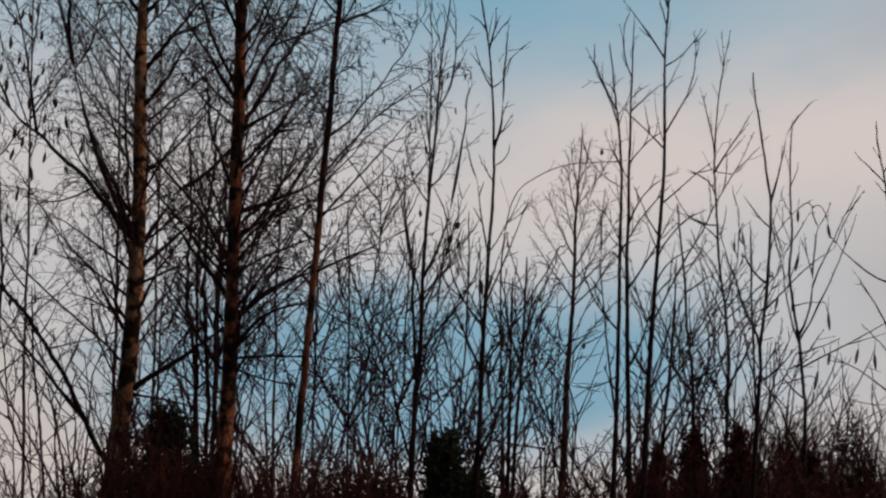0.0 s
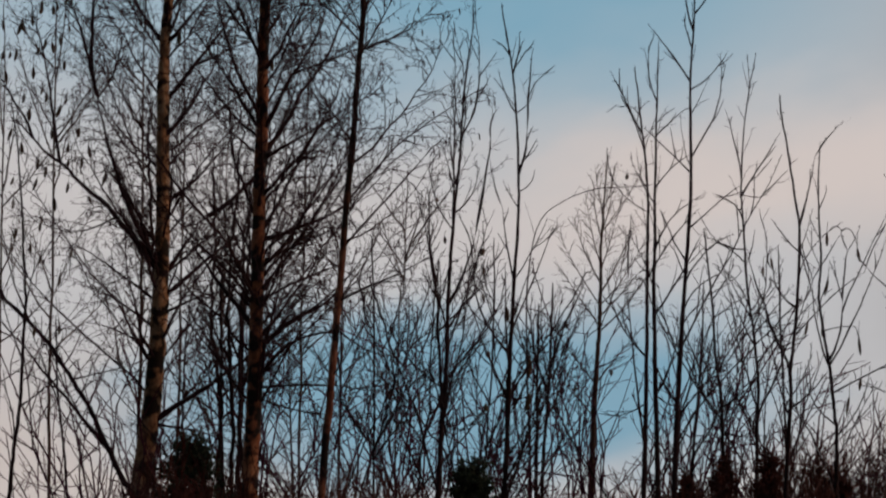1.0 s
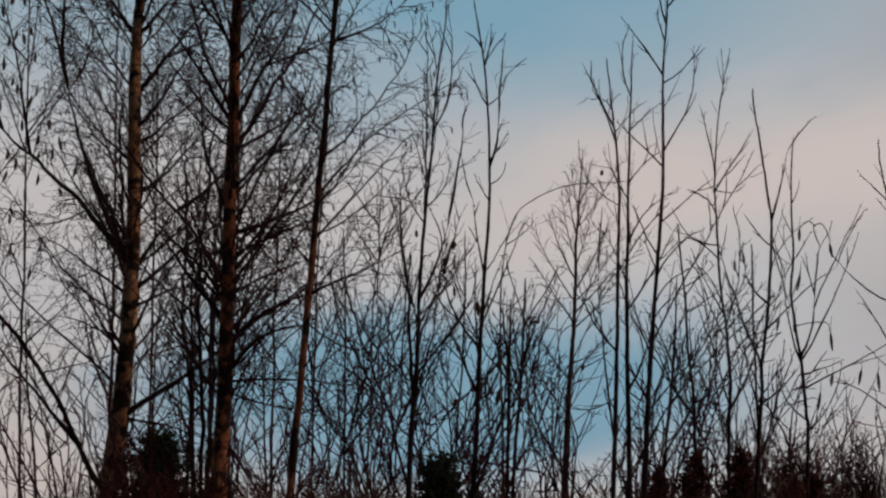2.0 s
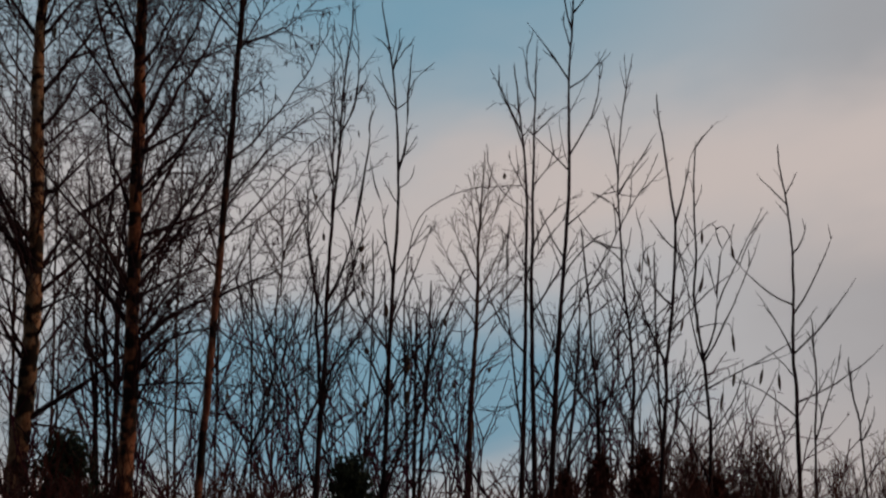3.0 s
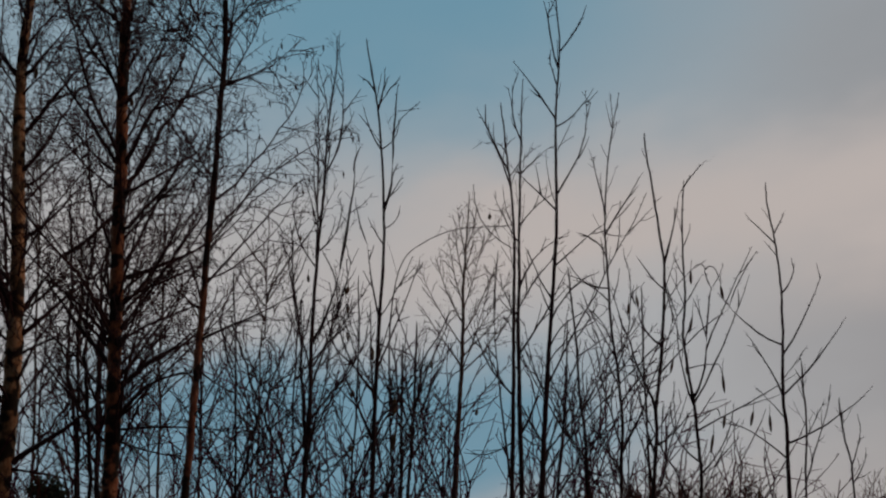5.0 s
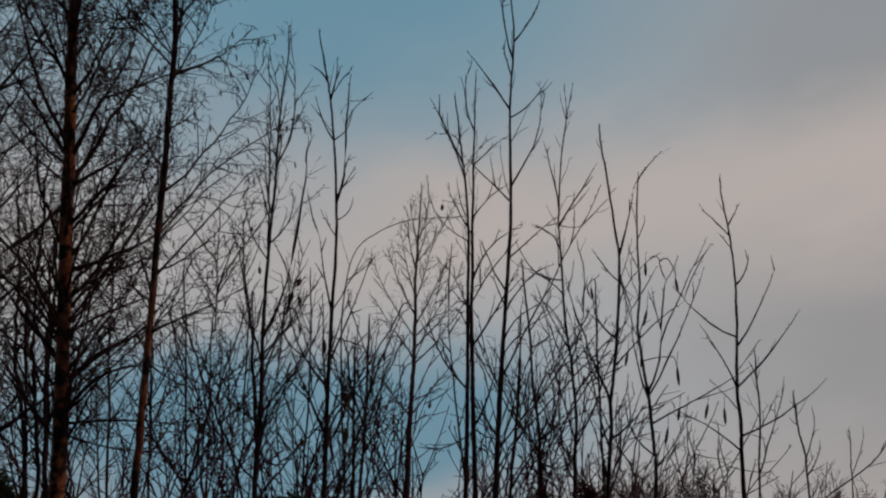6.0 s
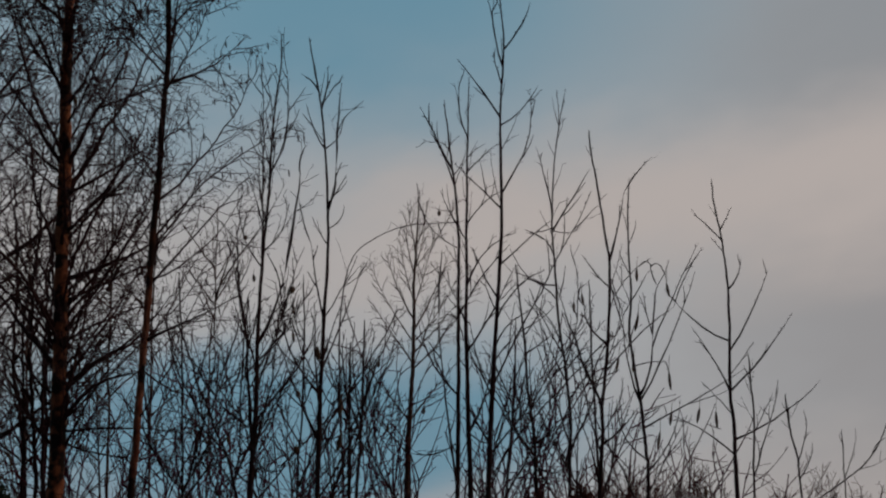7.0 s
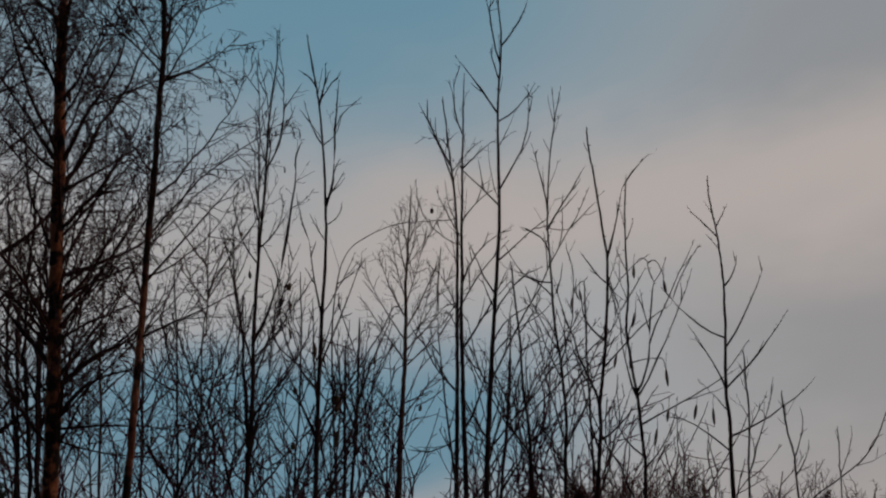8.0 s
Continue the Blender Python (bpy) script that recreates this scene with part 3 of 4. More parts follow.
sapling((-1.08, 13.0), [(2.31, 0.11), (3.13, 0.14), (4.10, 0.20), (4.60, 0.205), (5.19, 0.17), (5.55, 0.11), (5.83, 0.07)], 32, 5,
    [(4.46, 0.06, -0.01, 0.34, 0.02, -0.00, 11), (1.00, 0.04, 0.00, 0.64, -0.00, -0.00, 9, 0),
     (5.26, 0.05, -0.06, 0.32, 0.02, -0.00, 7), (5.28, 0.17, -0.00, 0.23, 0.00, 0.01, 5),
     (5.39, -0.14, 0.04, 0.16, 0.01, 0.01, 5), (4.51, 0.15, -0.04, 0.22, 0.01, 0.00, 5),
     (4.95, -0.15, 0.13, 0.39, -0.02, -0.01, 5), (3.07, -0.26, -0.18, 0.63, -0.07, -0.03, 9),
     (3.51, -0.10, 0.06, 0.70, 0.01, -0.00, 9), (1.00, -0.09, 0.00, 0.37, -0.01, -0.00, 5, 8),
     (0.38, 0.14, 0.00, 0.21, -0.02, 0.01, 5, 1), (2.72, 0.54, 0.16, 0.68, -0.04, 0.03, 7),
     (4.32, 0.12, -0.02, 0.17, 0.03, -0.02, 4), (4.95, 0.13, 0.10, 0.28, 0.04, -0.03, 5),
     (1.00, -0.12, 0.00, 0.42, 0.03, 0.01, 7, 7), (4.19, -0.12, 0.04, 0.23, -0.01, -0.00, 4),
     (3.64, 0.25, 0.03, 0.47, 0.02, -0.01, 5), (3.30, 0.17, -0.01, 0.50, -0.01, 0.00, 5)], "tall slender bare sapling with two parallel tips", 61, 0.4, 6)
arched_sapling = sapling((-1.55, 25.0), [(2.96, -0.05), (4.23, -0.08), (5.19, -0.09), (5.92, -0.03), (6.41, 0.10), (6.66, 0.38), (6.84, 0.79), (6.88, 1.24), (6.90, 1.70)], 34, 6,
    [(6.00, 0.45, -0.02, 0.40, 0.03, -0.03, 7)], "thin sapling arching over with a dark bud near its tip", 62, 0.25, 0)
far((-1.03, 30.0), [(3.22, 0.15), (4.73, 0.23), (5.50, 0.28), (6.67, 0.32), (7.65, 0.36), (8.33, 0.40)], 92, 11,
    [(6.27, -0.48, -0.11, 1.17, -0.05, -0.02, 15), (6.08, 0.62, 0.47, 1.35, 0.02, -0.02, 15),
     (7.06, -0.13, -0.29, 1.01, -0.03, -0.00, 11), (7.16, 0.19, 0.12, 0.97, 0.04, -0.01, 11),
     (5.50, -0.68, 0.30, 1.13, -0.01, -0.01, 15), (5.69, 0.88, 0.38, 1.02, -0.01, -0.00, 15),
     (4.54, -0.92, 0.30, 1.31, -0.02, -0.03, 15), (4.54, 0.93, 0.28, 1.17, 0.01, -0.01, 15),
     (6.57, -0.27, 0.14, 1.30, -0.02, -0.01, 11), (6.47, 0.38, 0.24, 1.37, 0.03, -0.01, 11),
     (7.45, -0.13, -0.10, 0.88, -0.01, -0.00, 11), (7.55, 0.19, 0.01, 0.78, 0.03, -0.01, 11),
     (5.89, -0.74, -0.24, 1.34, -0.04, -0.02, 11), (5.89, 0.83, -0.23, 1.21, 0.06, -0.04, 11)], "slim brown birch with a fine twiggy crown farther back", 71, 1.5, 4)
sapling((-0.02, 12.5), [(2.27, 0.07), (2.90, 0.09), (3.38, 0.10), (3.91, 0.11), (4.41, 0.10), (4.74, 0.07), (5.13, 0.04)], 31, 5,
    [(4.62, -0.23, -0.11, 0.45, 0.00, 0.00, 7), (4.49, -0.18, -0.08, 0.47, 0.01, 0.00, 5),
     (4.03, -0.29, -0.19, 0.44, -0.07, -0.06, 3), (2.34, -0.11, -0.28, 1.16, -0.01, -0.00, 9),
     (4.49, 0.22, 0.03, 0.32, -0.03, 0.03, 3), (2.98, -0.28, 0.09, 0.58, -0.05, -0.03, 7),
     (1.00, 0.03, 0.00, 0.48, -0.01, -0.00, 7, 3), (4.72, -0.15, -0.02, 0.10, 0.02, 0.04, 3),
     (2.66, -0.34, 0.02, -0.07, 0.01, -0.04, 5), (3.54, 0.38, -0.16, 0.49, -0.03, 0.02, 5)], "tall bare sapling with dark smooth bark in a pair", 81, 0.6, 0)
sapling((0.18, 17.5), [(2.53, -0.02), (3.41, -0.03), (4.09, -0.03), (4.77, -0.01), (5.35, 0.00), (6.11, 0.02), (6.83, 0.05)], 47, 5,
    [(5.82, 0.31, -0.03, 0.28, -0.00, 0.01, 7), (6.17, -0.05, 0.00, 0.66, -0.06, -0.00, 7),
     (5.29, 0.38, 0.02, 0.35, -0.02, 0.03, 7), (4.66, 0.53, -0.20, 0.54, -0.06, 0.06, 8),
     (4.26, -0.25, -0.02, 0.57, 0.02, 0.01, 8), (3.98, 0.49, -0.27, 0.80, 0.01, -0.00, 10),
     (3.19, 0.25, 0.06, 0.79, 0.05, -0.02, 10), (5.12, -0.25, -0.08, 0.51, -0.02, -0.01, 5),
     (2.97, 0.19, -0.07, -0.45, 0.02, 0.00, 5), (3.19, 0.35, 0.10, 0.23, 0.09, -0.21, 7)], "tall bare sapling with dark smooth bark in a pair", 82, 0.7, 1)
sapling((0.15, 13.5), [(2.31, 0.14), (3.12, 0.18), (3.73, 0.24), (4.53, 0.29), (5.31, 0.30), (5.91, 0.34), (6.23, 0.32), (6.52, 0.29)], 36, 4,
    [(5.31, -0.33, 0.03, 0.49, 0.01, 0.00, 7), (5.24, 0.30, -0.14, 0.28, 0.03, -0.02, 6),
     (4.69, 0.24, 0.02, 0.85, 0.09, -0.02, 7), (4.57, -0.36, -0.06, 0.36, -0.00, -0.00, 6),
     (5.86, 0.22, -0.14, 0.34, 0.02, -0.01, 7), (4.13, 0.41, -0.14, 0.32, -0.00, 0.01, 6),
     (5.58, -0.06, 0.06, 0.29, -0.01, -0.00, 6), (5.72, -0.06, 0.13, 0.61, -0.03, -0.01, 7),
     (3.76, -0.09, 0.00, 0.24, -0.01, -0.00, 6), (3.69, 0.38, -0.05, 0.38, -0.04, 0.04, 6),
     (3.87, -0.19, 0.00, 0.40, -0.01, -0.01, 6), (3.47, 0.30, -0.11, 0.28, -0.03, 0.04, 6),
     (3.34, 0.20, 0.03, 0.22, -0.02, 0.02, 6), (2.74, -0.21, -0.07, 0.38, -0.01, -0.00, 7),
     (2.65, 0.39, 0.14, 0.48, 0.00, -0.01, 7), (3.08, -0.16, -0.03, 0.61, -0.03, -0.01, 6)], "tallest bare sapling with straight dark stem", 91, 0.38, 2)
sapling((1.10, 17.0), [(2.49, 0.00), (3.24, 0.03), (3.73, 0.00), (4.22, -0.05), (4.83, -0.07), (5.28, -0.08), (5.97, -0.02), (6.57, 0.09)], 30, 4,
    [(5.28, -0.13, 0.19, 0.76, 0.02, -0.00, 7), (5.12, 0.39, -0.10, 0.62, 0.00, 0.00, 9),
     (5.97, 0.02, -0.06, 0.56, 0.02, -0.00, 5), (5.14, 0.27, 0.06, 0.01, -0.00, -0.03, 5),
     (4.58, -0.41, -0.07, 0.30, -0.05, -0.08, 7), (4.89, -0.29, 0.11, 0.28, 0.04, 0.05, 7),
     (3.78, 0.12, 0.05, 1.06, 0.09, -0.02, 7), (4.00, -0.35, 0.18, 0.48, 0.05, 0.04, 6),
     (3.62, -0.25, -0.21, 0.58, -0.01, -0.00, 7), (4.44, -0.35, 0.13, 0.25, 0.02, 0.04, 7),
     (3.89, -0.29, -0.07, 0.55, -0.01, -0.00, 7), (3.73, 0.41, 0.15, 0.51, 0.00, -0.00, 7),
     (3.45, 0.36, -0.16, 0.41, -0.01, 0.01, 7)], "bare sapling with gently curved dark stem", 101, 0.6, 3)
sapling((0.94, 18.0), [(2.54, -0.12), (3.17, -0.13), (3.57, -0.18), (4.15, -0.20), (4.62, -0.24), (4.97, -0.27)], 34, 8,
    [(3.11, 0.32, -0.15, 0.24, 0.01, -0.00, 10), (3.45, 0.46, 0.15, 0.71, -0.04, 0.02, 7),
     (4.21, 0.22, 0.06, 0.36, 0.01, -0.01, 7), (4.03, 0.34, -0.09, 0.21, -0.00, 0.00, 7),
     (2.88, 0.37, -0.13, 0.10, 0.03, -0.11, 7), (3.86, -0.15, -0.15, -0.53, -0.00, -0.00, 7)], "thin bare sapling with sparse twigs", 102, 0.8, 2)
bent_alder = sapling((0.98, 13.5), [(2.29, 0.14), (2.76, 0.18), (3.06, 0.19), (3.49, 0.24), (4.01, 0.27), (4.37, 0.25), (4.79, 0.20), (5.04, 0.17), (5.18, 0.16)], 27, 6,
    [(4.12, 0.13, 0.02, 0.55, -0.00, -0.00, 8), (1.00, 0.23, 0.00, 0.29, -0.01, 0.01, 6, 0),
     (3.48, -0.18, 0.02, 0.30, -0.04, -0.02, 8), (3.27, 0.56, 0.16, 0.52, -0.02, 0.01, 6),
     (2.72, 0.30, 0.07, 0.29, 0.01, -0.01, 8), (2.63, -0.14, 0.23, 0.80, -0.01, -0.01, 6),
     (1.00, 0.04, 0.00, 0.18, -0.06, 0.02, 6, 2), (1.00, 0.25, 0.00, 0.47, -0.03, 0.01, 5, 3),
     (2.38, -0.22, 0.14, 0.74, 0.03, 0.00, 6), (3.92, -0.22, -0.12, 0.24, -0.01, -0.01, 5),
     (3.97, 0.13, -0.10, -0.54, -0.01, -0.01, 5), (3.53, 0.38, 0.19, 0.65, -0.09, 0.06, 5)], "bare alder sapling with a bent side tip", 111, 0.35, 2)
catkin_alder = sapling((1.49, 14.5), [(2.34, 0.10), (2.73, 0.10), (2.91, 0.09), (3.19, 0.07), (3.38, 0.035), (3.61, 0.01), (3.78, 0.01), (4.03, 0.03), (4.37, 0.03), (4.70, 0.03), (5.03, 0.05)], 28, 5,
    [(3.19, 0.12, -0.03, 0.46, 0.03, -0.02, 10), (1.00, 0.05, 0.00, 0.45, -0.01, 0.00, 8, 0),
     (1.00, 0.11, 0.02, 0.21, 0.01, -0.01, 4, 1), (1.00, -0.05, -0.02, 0.17, -0.01, 0.01, 6, 1),
     (1.00, -0.10, 0.01, -0.01, 0.00, 0.04, 5, 3), (0.90, 0.13, 0.00, -0.13, 0.01, 0.08, 5, 3),
     (0.88, 0.42, 0.06, 0.88, -0.01, 0.00, 6, 0), (3.15, 0.48, -0.08, 1.05, 0.03, -0.01, 7),
     (3.12, -0.12, 0.05, 0.75, -0.02, -0.02, 8), (1.00, 0.23, 0.04, 0.37, -0.02, -0.04, 5, 8),
     (1.00, -0.10, -0.04, 0.33, 0.00, 0.00, 5, 8), (0.10, -0.06, 0.03, 0.35, -0.01, -0.03, 5, 1),
     (0.50, -0.06, -0.02, 0.17, -0.01, 0.04, 4, 11), (3.43, 0.25, -0.03, 0.03, 0.01, 0.01, 5),
     (1.00, 0.03, 0.00, -0.10, 0.00, 0.03, 4, 13), (3.03, 0.17, 0.04, 0.08, -0.01, -0.01, 5),
     (1.00, 0.03, 0.00, -0.08, 0.01, 0.02, 4, 15), (2.92, 0.85, 0.10, 0.48, 0.00, -0.02, 7),
     (2.66, -0.25, -0.16, 0.49, -0.07, -0.04, 7), (2.57, 0.30, 0.10, 0.59, 0.05, -0.02, 6),
     (4.20, -0.08, 0.03, 0.22, -0.01, 0.00, 4), (4.45, 0.07, 0.02, 0.20, 0.01, 0.00, 4)], "alder sapling with hanging catkins and curled dead leaves", 121, 0.14, 1)
sapling((2.65, 16.5), [(2.44, -0.04), (3.01, -0.03), (3.43, -0.05), (4.06, -0.04), (4.38, -0.03), (4.71, -0.05), (4.98, -0.08), (5.25, -0.12), (5.48, -0.13)], 34, 6,
    [(4.87, -0.26, 0.11, 0.32, 0.00, 0.00, 6), (4.97, 0.12, 0.02, 0.23, 0.00, -0.00, 6),
     (4.40, 0.13, -0.04, 0.29, 0.03, -0.01, 8), (3.82, 0.42, 0.14, 0.78, 0.02, -0.01, 9),
     (3.91, -0.50, 0.18, 0.46, -0.03, -0.04, 8), (3.44, 0.59, -0.11, 0.71, 0.02, -0.01, 9),
     (3.44, -0.35, -0.08, 0.60, 0.02, 0.01, 8), (2.99, 0.87, 0.24, 0.57, 0.03, -0.06, 9),
     (2.85, -0.58, 0.01, 0.39, 0.02, 0.03, 8), (4.76, -0.11, 0.02, 0.15, 0.00, 0.00, 4),
     (3.59, 0.27, 0.14, 0.33, -0.00, 0.00, 4), (3.22, -0.27, 0.06, 0.32, 0.01, 0.00, 4)], "slender bare sapling with spreading upward branches", 131, 0.12, 0)
sapling((2.94, 18.0), [(2.50, 0.06), (3.07, 0.08), (3.53, 0.09), (3.99, 0.08)], 20, 8,
    [(2.73, 0.26, -0.21, 0.88, 0.01, -0.00, 7), (3.18, 0.19, -0.10, 0.39, 0.01, -0.00, 5),
     (3.53, -0.10, -0.09, 0.34, 0.02, 0.01, 5)], "thin bare sapling with sparse twigs", 132, 0.7, 0)
sapling((3.21, 15.5), [(2.37, -0.19), (2.71, -0.20), (2.96, -0.25), (3.30, -0.28)], 18, 7,
    [(2.71, 0.08, -0.05, 0.36, 0.02, -0.00, 6), (2.56, 0.12, -0.07, 0.24, 0.01, -0.01, 6),
     (2.86, -0.01, 0.11, 0.33, -0.01, -0.00, 4)], "short bare sapling at the edge of the thicket", 141, 0.8, 0)
sapling((3.49, 16.0), [(2.39, 0.01), (2.69, 0.01), (3.02, 0.01)], 12, 5,
    [(2.59, 0.11, -0.06, 0.35, 0.01, -0.00, 4)], "short bare sapling at the edge of the thicket", 142, 0.5, 0)
sapling((2.43, 14.5), [(1.43, 0.29), (1.96, 0.36), (2.28, 0.50), (2.45, 0.72), (2.67, 0.98), (3.06, 1.19)], 13, 4,
    [(2.67, 0.13, 0.01, 0.14, -0.02, 0.02, 4)], "thin sapling bowed to one side", 143, 0.3, 0)
stem((-1.27, 16.8), [(2.59, -0.81), (3.33, -1.05), (3.77, -1.21), (4.26, -1.35)], 23, 10,
    [(3.33, 0.22, 0.17, 0.72, 0.00, -0.00, 8), (3.71, 0.29, -0.15, 0.30, -0.04, 0.04, 5)], "slanting thin stem crossing the thicket", 151, 0.8, 0)
sapling((-2.60, 17.2), [(2.57, -0.01), (3.33, -0.01), (4.10, -0.02), (4.77, -0.05)], 20, 8,
    [(3.82, -0.21, 0.16, 0.59, -0.03, -0.01, 7), (3.22, 0.28, 0.23, 0.68, 0.02, -0.01, 7)], "thin upright sapling in the thicket", 152, 1.2, 6)
leafy_sapling = sapling((-1.39, 14.2), [(2.38, 0.16), (2.74, 0.18), (3.10, 0.21), (3.64, 0.23), (4.20, 0.22)], 16, 6,
    [(3.64, -0.12, 0.09, 0.39, -0.02, -0.01, 4), (3.10, 0.21, 0.00, 0.54, -0.00, -0.00, 6),
     (2.83, -0.24, -0.04, 0.54, -0.03, -0.01, 6)], "thin upright sapling holding a few curled leaves", 153, 1.1, 6)
sapling((-1.12, 17.8), [(2.57, 0.14), (3.01, 0.17), (3.58, 0.21), (4.38, 0.24)], 34, 11,
    [(3.47, 0.38, -0.20, 0.88, -0.02, 0.01, 12), (3.24, -0.19, 0.10, 0.93, -0.05, -0.01, 12),
     (2.96, 0.34, -0.13, 0.49, -0.02, 0.01, 7), (3.35, -0.09, 0.21, 0.95, -0.03, -0.01, 10),
     (3.47, 0.11, 0.12, 0.76, 0.01, -0.00, 10)], "thin upright sapling in the thicket", 154, 0.55, 1)
sapling((1.49, 18.2), [(2.54, -0.03), (3.35, -0.04), (4.05, -0.06), (4.76, -0.06)], 24, 8,
    [(3.70, -0.19, -0.02, 0.59, -0.03, -0.01, 7), (3.12, 0.31, 0.09, 0.58, 0.02, -0.01, 7)], "thin upright sapling in the thicket", 155, 0.8, 3)
sapling((0.35, 18.5), [(2.58, 0.19), (3.16, 0.23), (3.75, 0.29), (4.46, 0.32)], 25, 8,
    [(3.51, -0.25, -0.20, 0.57, 0.01, 0.01, 8), (3.27, 0.37, 0.23, 0.61, 0.01, -0.01, 8)], "thin upright sapling in the thicket", 156, 0.8, 3)
sapling((-1.06, 17.3), [(2.54, 0.04), (3.31, 0.05), (4.08, 0.07)], 36, 11,
    [(3.31, -0.24, 0.28, 0.82, -0.04, -0.02, 9), (3.20, 0.25, -0.02, 0.66, 0.03, -0.01, 9),
     (2.98, 0.31, -0.14, 0.58, 0.04, -0.02, 7), (3.42, -0.04, 0.17, 0.81, -0.04, -0.00, 9)], "thin upright sapling in the thicket", 157, 0.5, 1)
stem((-0.98, 15.8), [(2.44, 1.25), (2.78, 1.38), (3.13, 1.64), (3.46, 1.98), (3.85, 2.37)], 15, 6,
    [(3.13, 0.16, 0.01, 0.45, -0.05, 0.02, 8), (3.33, 0.27, 0.06, 0.05, 0.00, 0.02, 5)], "slanting thin stem crossing the thicket", 158, 0.8, 0)
stem((-3.98, 16.2), [(2.54, 2.23), (2.82, 2.49), (3.33, 3.01), (3.65, 3.23), (4.18, 3.51)], 18, 6,
    [(3.33, 0.14, -0.06, 0.59, -0.05, 0.01, 8), (3.07, 0.47, -0.13, 0.11, 0.02, -0.08, 8)], "slanting thin stem crossing the thicket", 159, 1.2, 0)
stem((1.01, 16.6), [(2.49, -1.55), (2.92, -1.81), (3.40, -2.17), (3.78, -2.38), (4.21, -2.54)], 16, 6,
    [(3.40, 0.21, 0.14, 0.39, 0.05, -0.03, 8), (2.92, 0.11, -0.09, 0.52, -0.06, 0.02, 8)], "slanting thin stem crossing the thicket", 160, 1.2, 0)
stem((-3.72, 17.4), [(2.58, 0.97), (3.07, 1.18), (3.62, 1.40), (4.34, 1.62)], 17, 7,
    [(3.62, 0.40, -0.08, 0.26, -0.02, 0.03, 9), (3.34, -0.05, 0.14, 0.69, -0.04, -0.00, 9)], "slanting thin stem crossing the thicket", 161, 0.9, 0)
stem((2.35, 18.6), [(2.57, -1.33), (2.93, -1.53), (3.40, -1.81), (3.94, -2.10), (4.49, -2.32)], 18, 6,
    [(3.40, -0.16, 0.11, 0.49, 0.05, 0.02, 9), (2.93, 0.33, -0.15, 0.51, -0.07, 0.05, 9)], "slanting thin stem crossing the thicket", 162, 1.0, 0)
stem((-1.16, 19.0), [(2.67, 1.45), (3.32, 1.86), (3.92, 2.21), (4.53, 2.53)], 19, 6,
    [(3.32, -0.14, -0.10, 0.66, 0.05, 0.01, 9), (3.92, 0.37, 0.02, 0.12, -0.02, 0.06, 9)], "slanting thin stem crossing the thicket", 163, 1.0, 0)
stem((-3.30, 18.0), [(2.30, 0.42), (2.90, 0.66), (3.50, 0.98), (4.10, 1.22), (4.60, 1.38)], 19, 7,
    [(2.90, -0.20, 0.10, 0.85, -0.04, 0.00, 9), (3.30, 0.52, -0.10, 0.40, 0.02, 0.03, 9), (3.70, -0.12, 0.08, 0.62, -0.03, 0.00, 8)], "slanting thin stem crossing the thicket", 164, 1.1, 0)
stem((-1.45, 17.0), [(2.30, -0.36), (2.80, -0.60), (3.30, -0.92), (3.80, -1.16), (4.25, -1.30)], 19, 7,
    [(2.80, 0.24, 0.12, 0.80, 0.04, 0.00, 9), (3.10, -0.50, -0.10, 0.36, 0.02, 0.03, 9), (3.55, 0.16, 0.08, 0.60, 0.03, 0.00, 8)], "slanting thin stem crossing the thicket", 165, 1.1, 0)
stem((-2.35, 17.6), [(2.30, 0.10), (3.00, 0.20), (3.70, 0.22), (4.50, 0.30)], 22, 8,
    [(2.70, -0.42, 0.12, 0.80, -0.04, 0.00, 9), (3.00, 0.50, -0.10, 0.66, 0.02, -0.03, 9), (3.40, -0.36, 0.08, 0.55, -0.03, 0.00, 8), (3.75, 0.32, 0.08, 0.50, 0.02, 0.00, 8)], "thin dark stem with forking twigs in the thicket", 166, 1.1, 0)
stem((-4.49, 18.4), [(2.66, 0.01), (3.36, 0.02), (4.07, 0.02), (4.78, 0.06)], 39, 11,
    [(3.60, 0.43, 0.19, 0.61, -0.03, 0.02, 12), (3.13, -0.41, 0.25, 0.86, -0.02, -0.01, 12),
     (3.01, 0.38, -0.05, 0.51, 0.03, -0.02, 12)], "slender dark birch stem in a crowded clump", 28, 1.2)

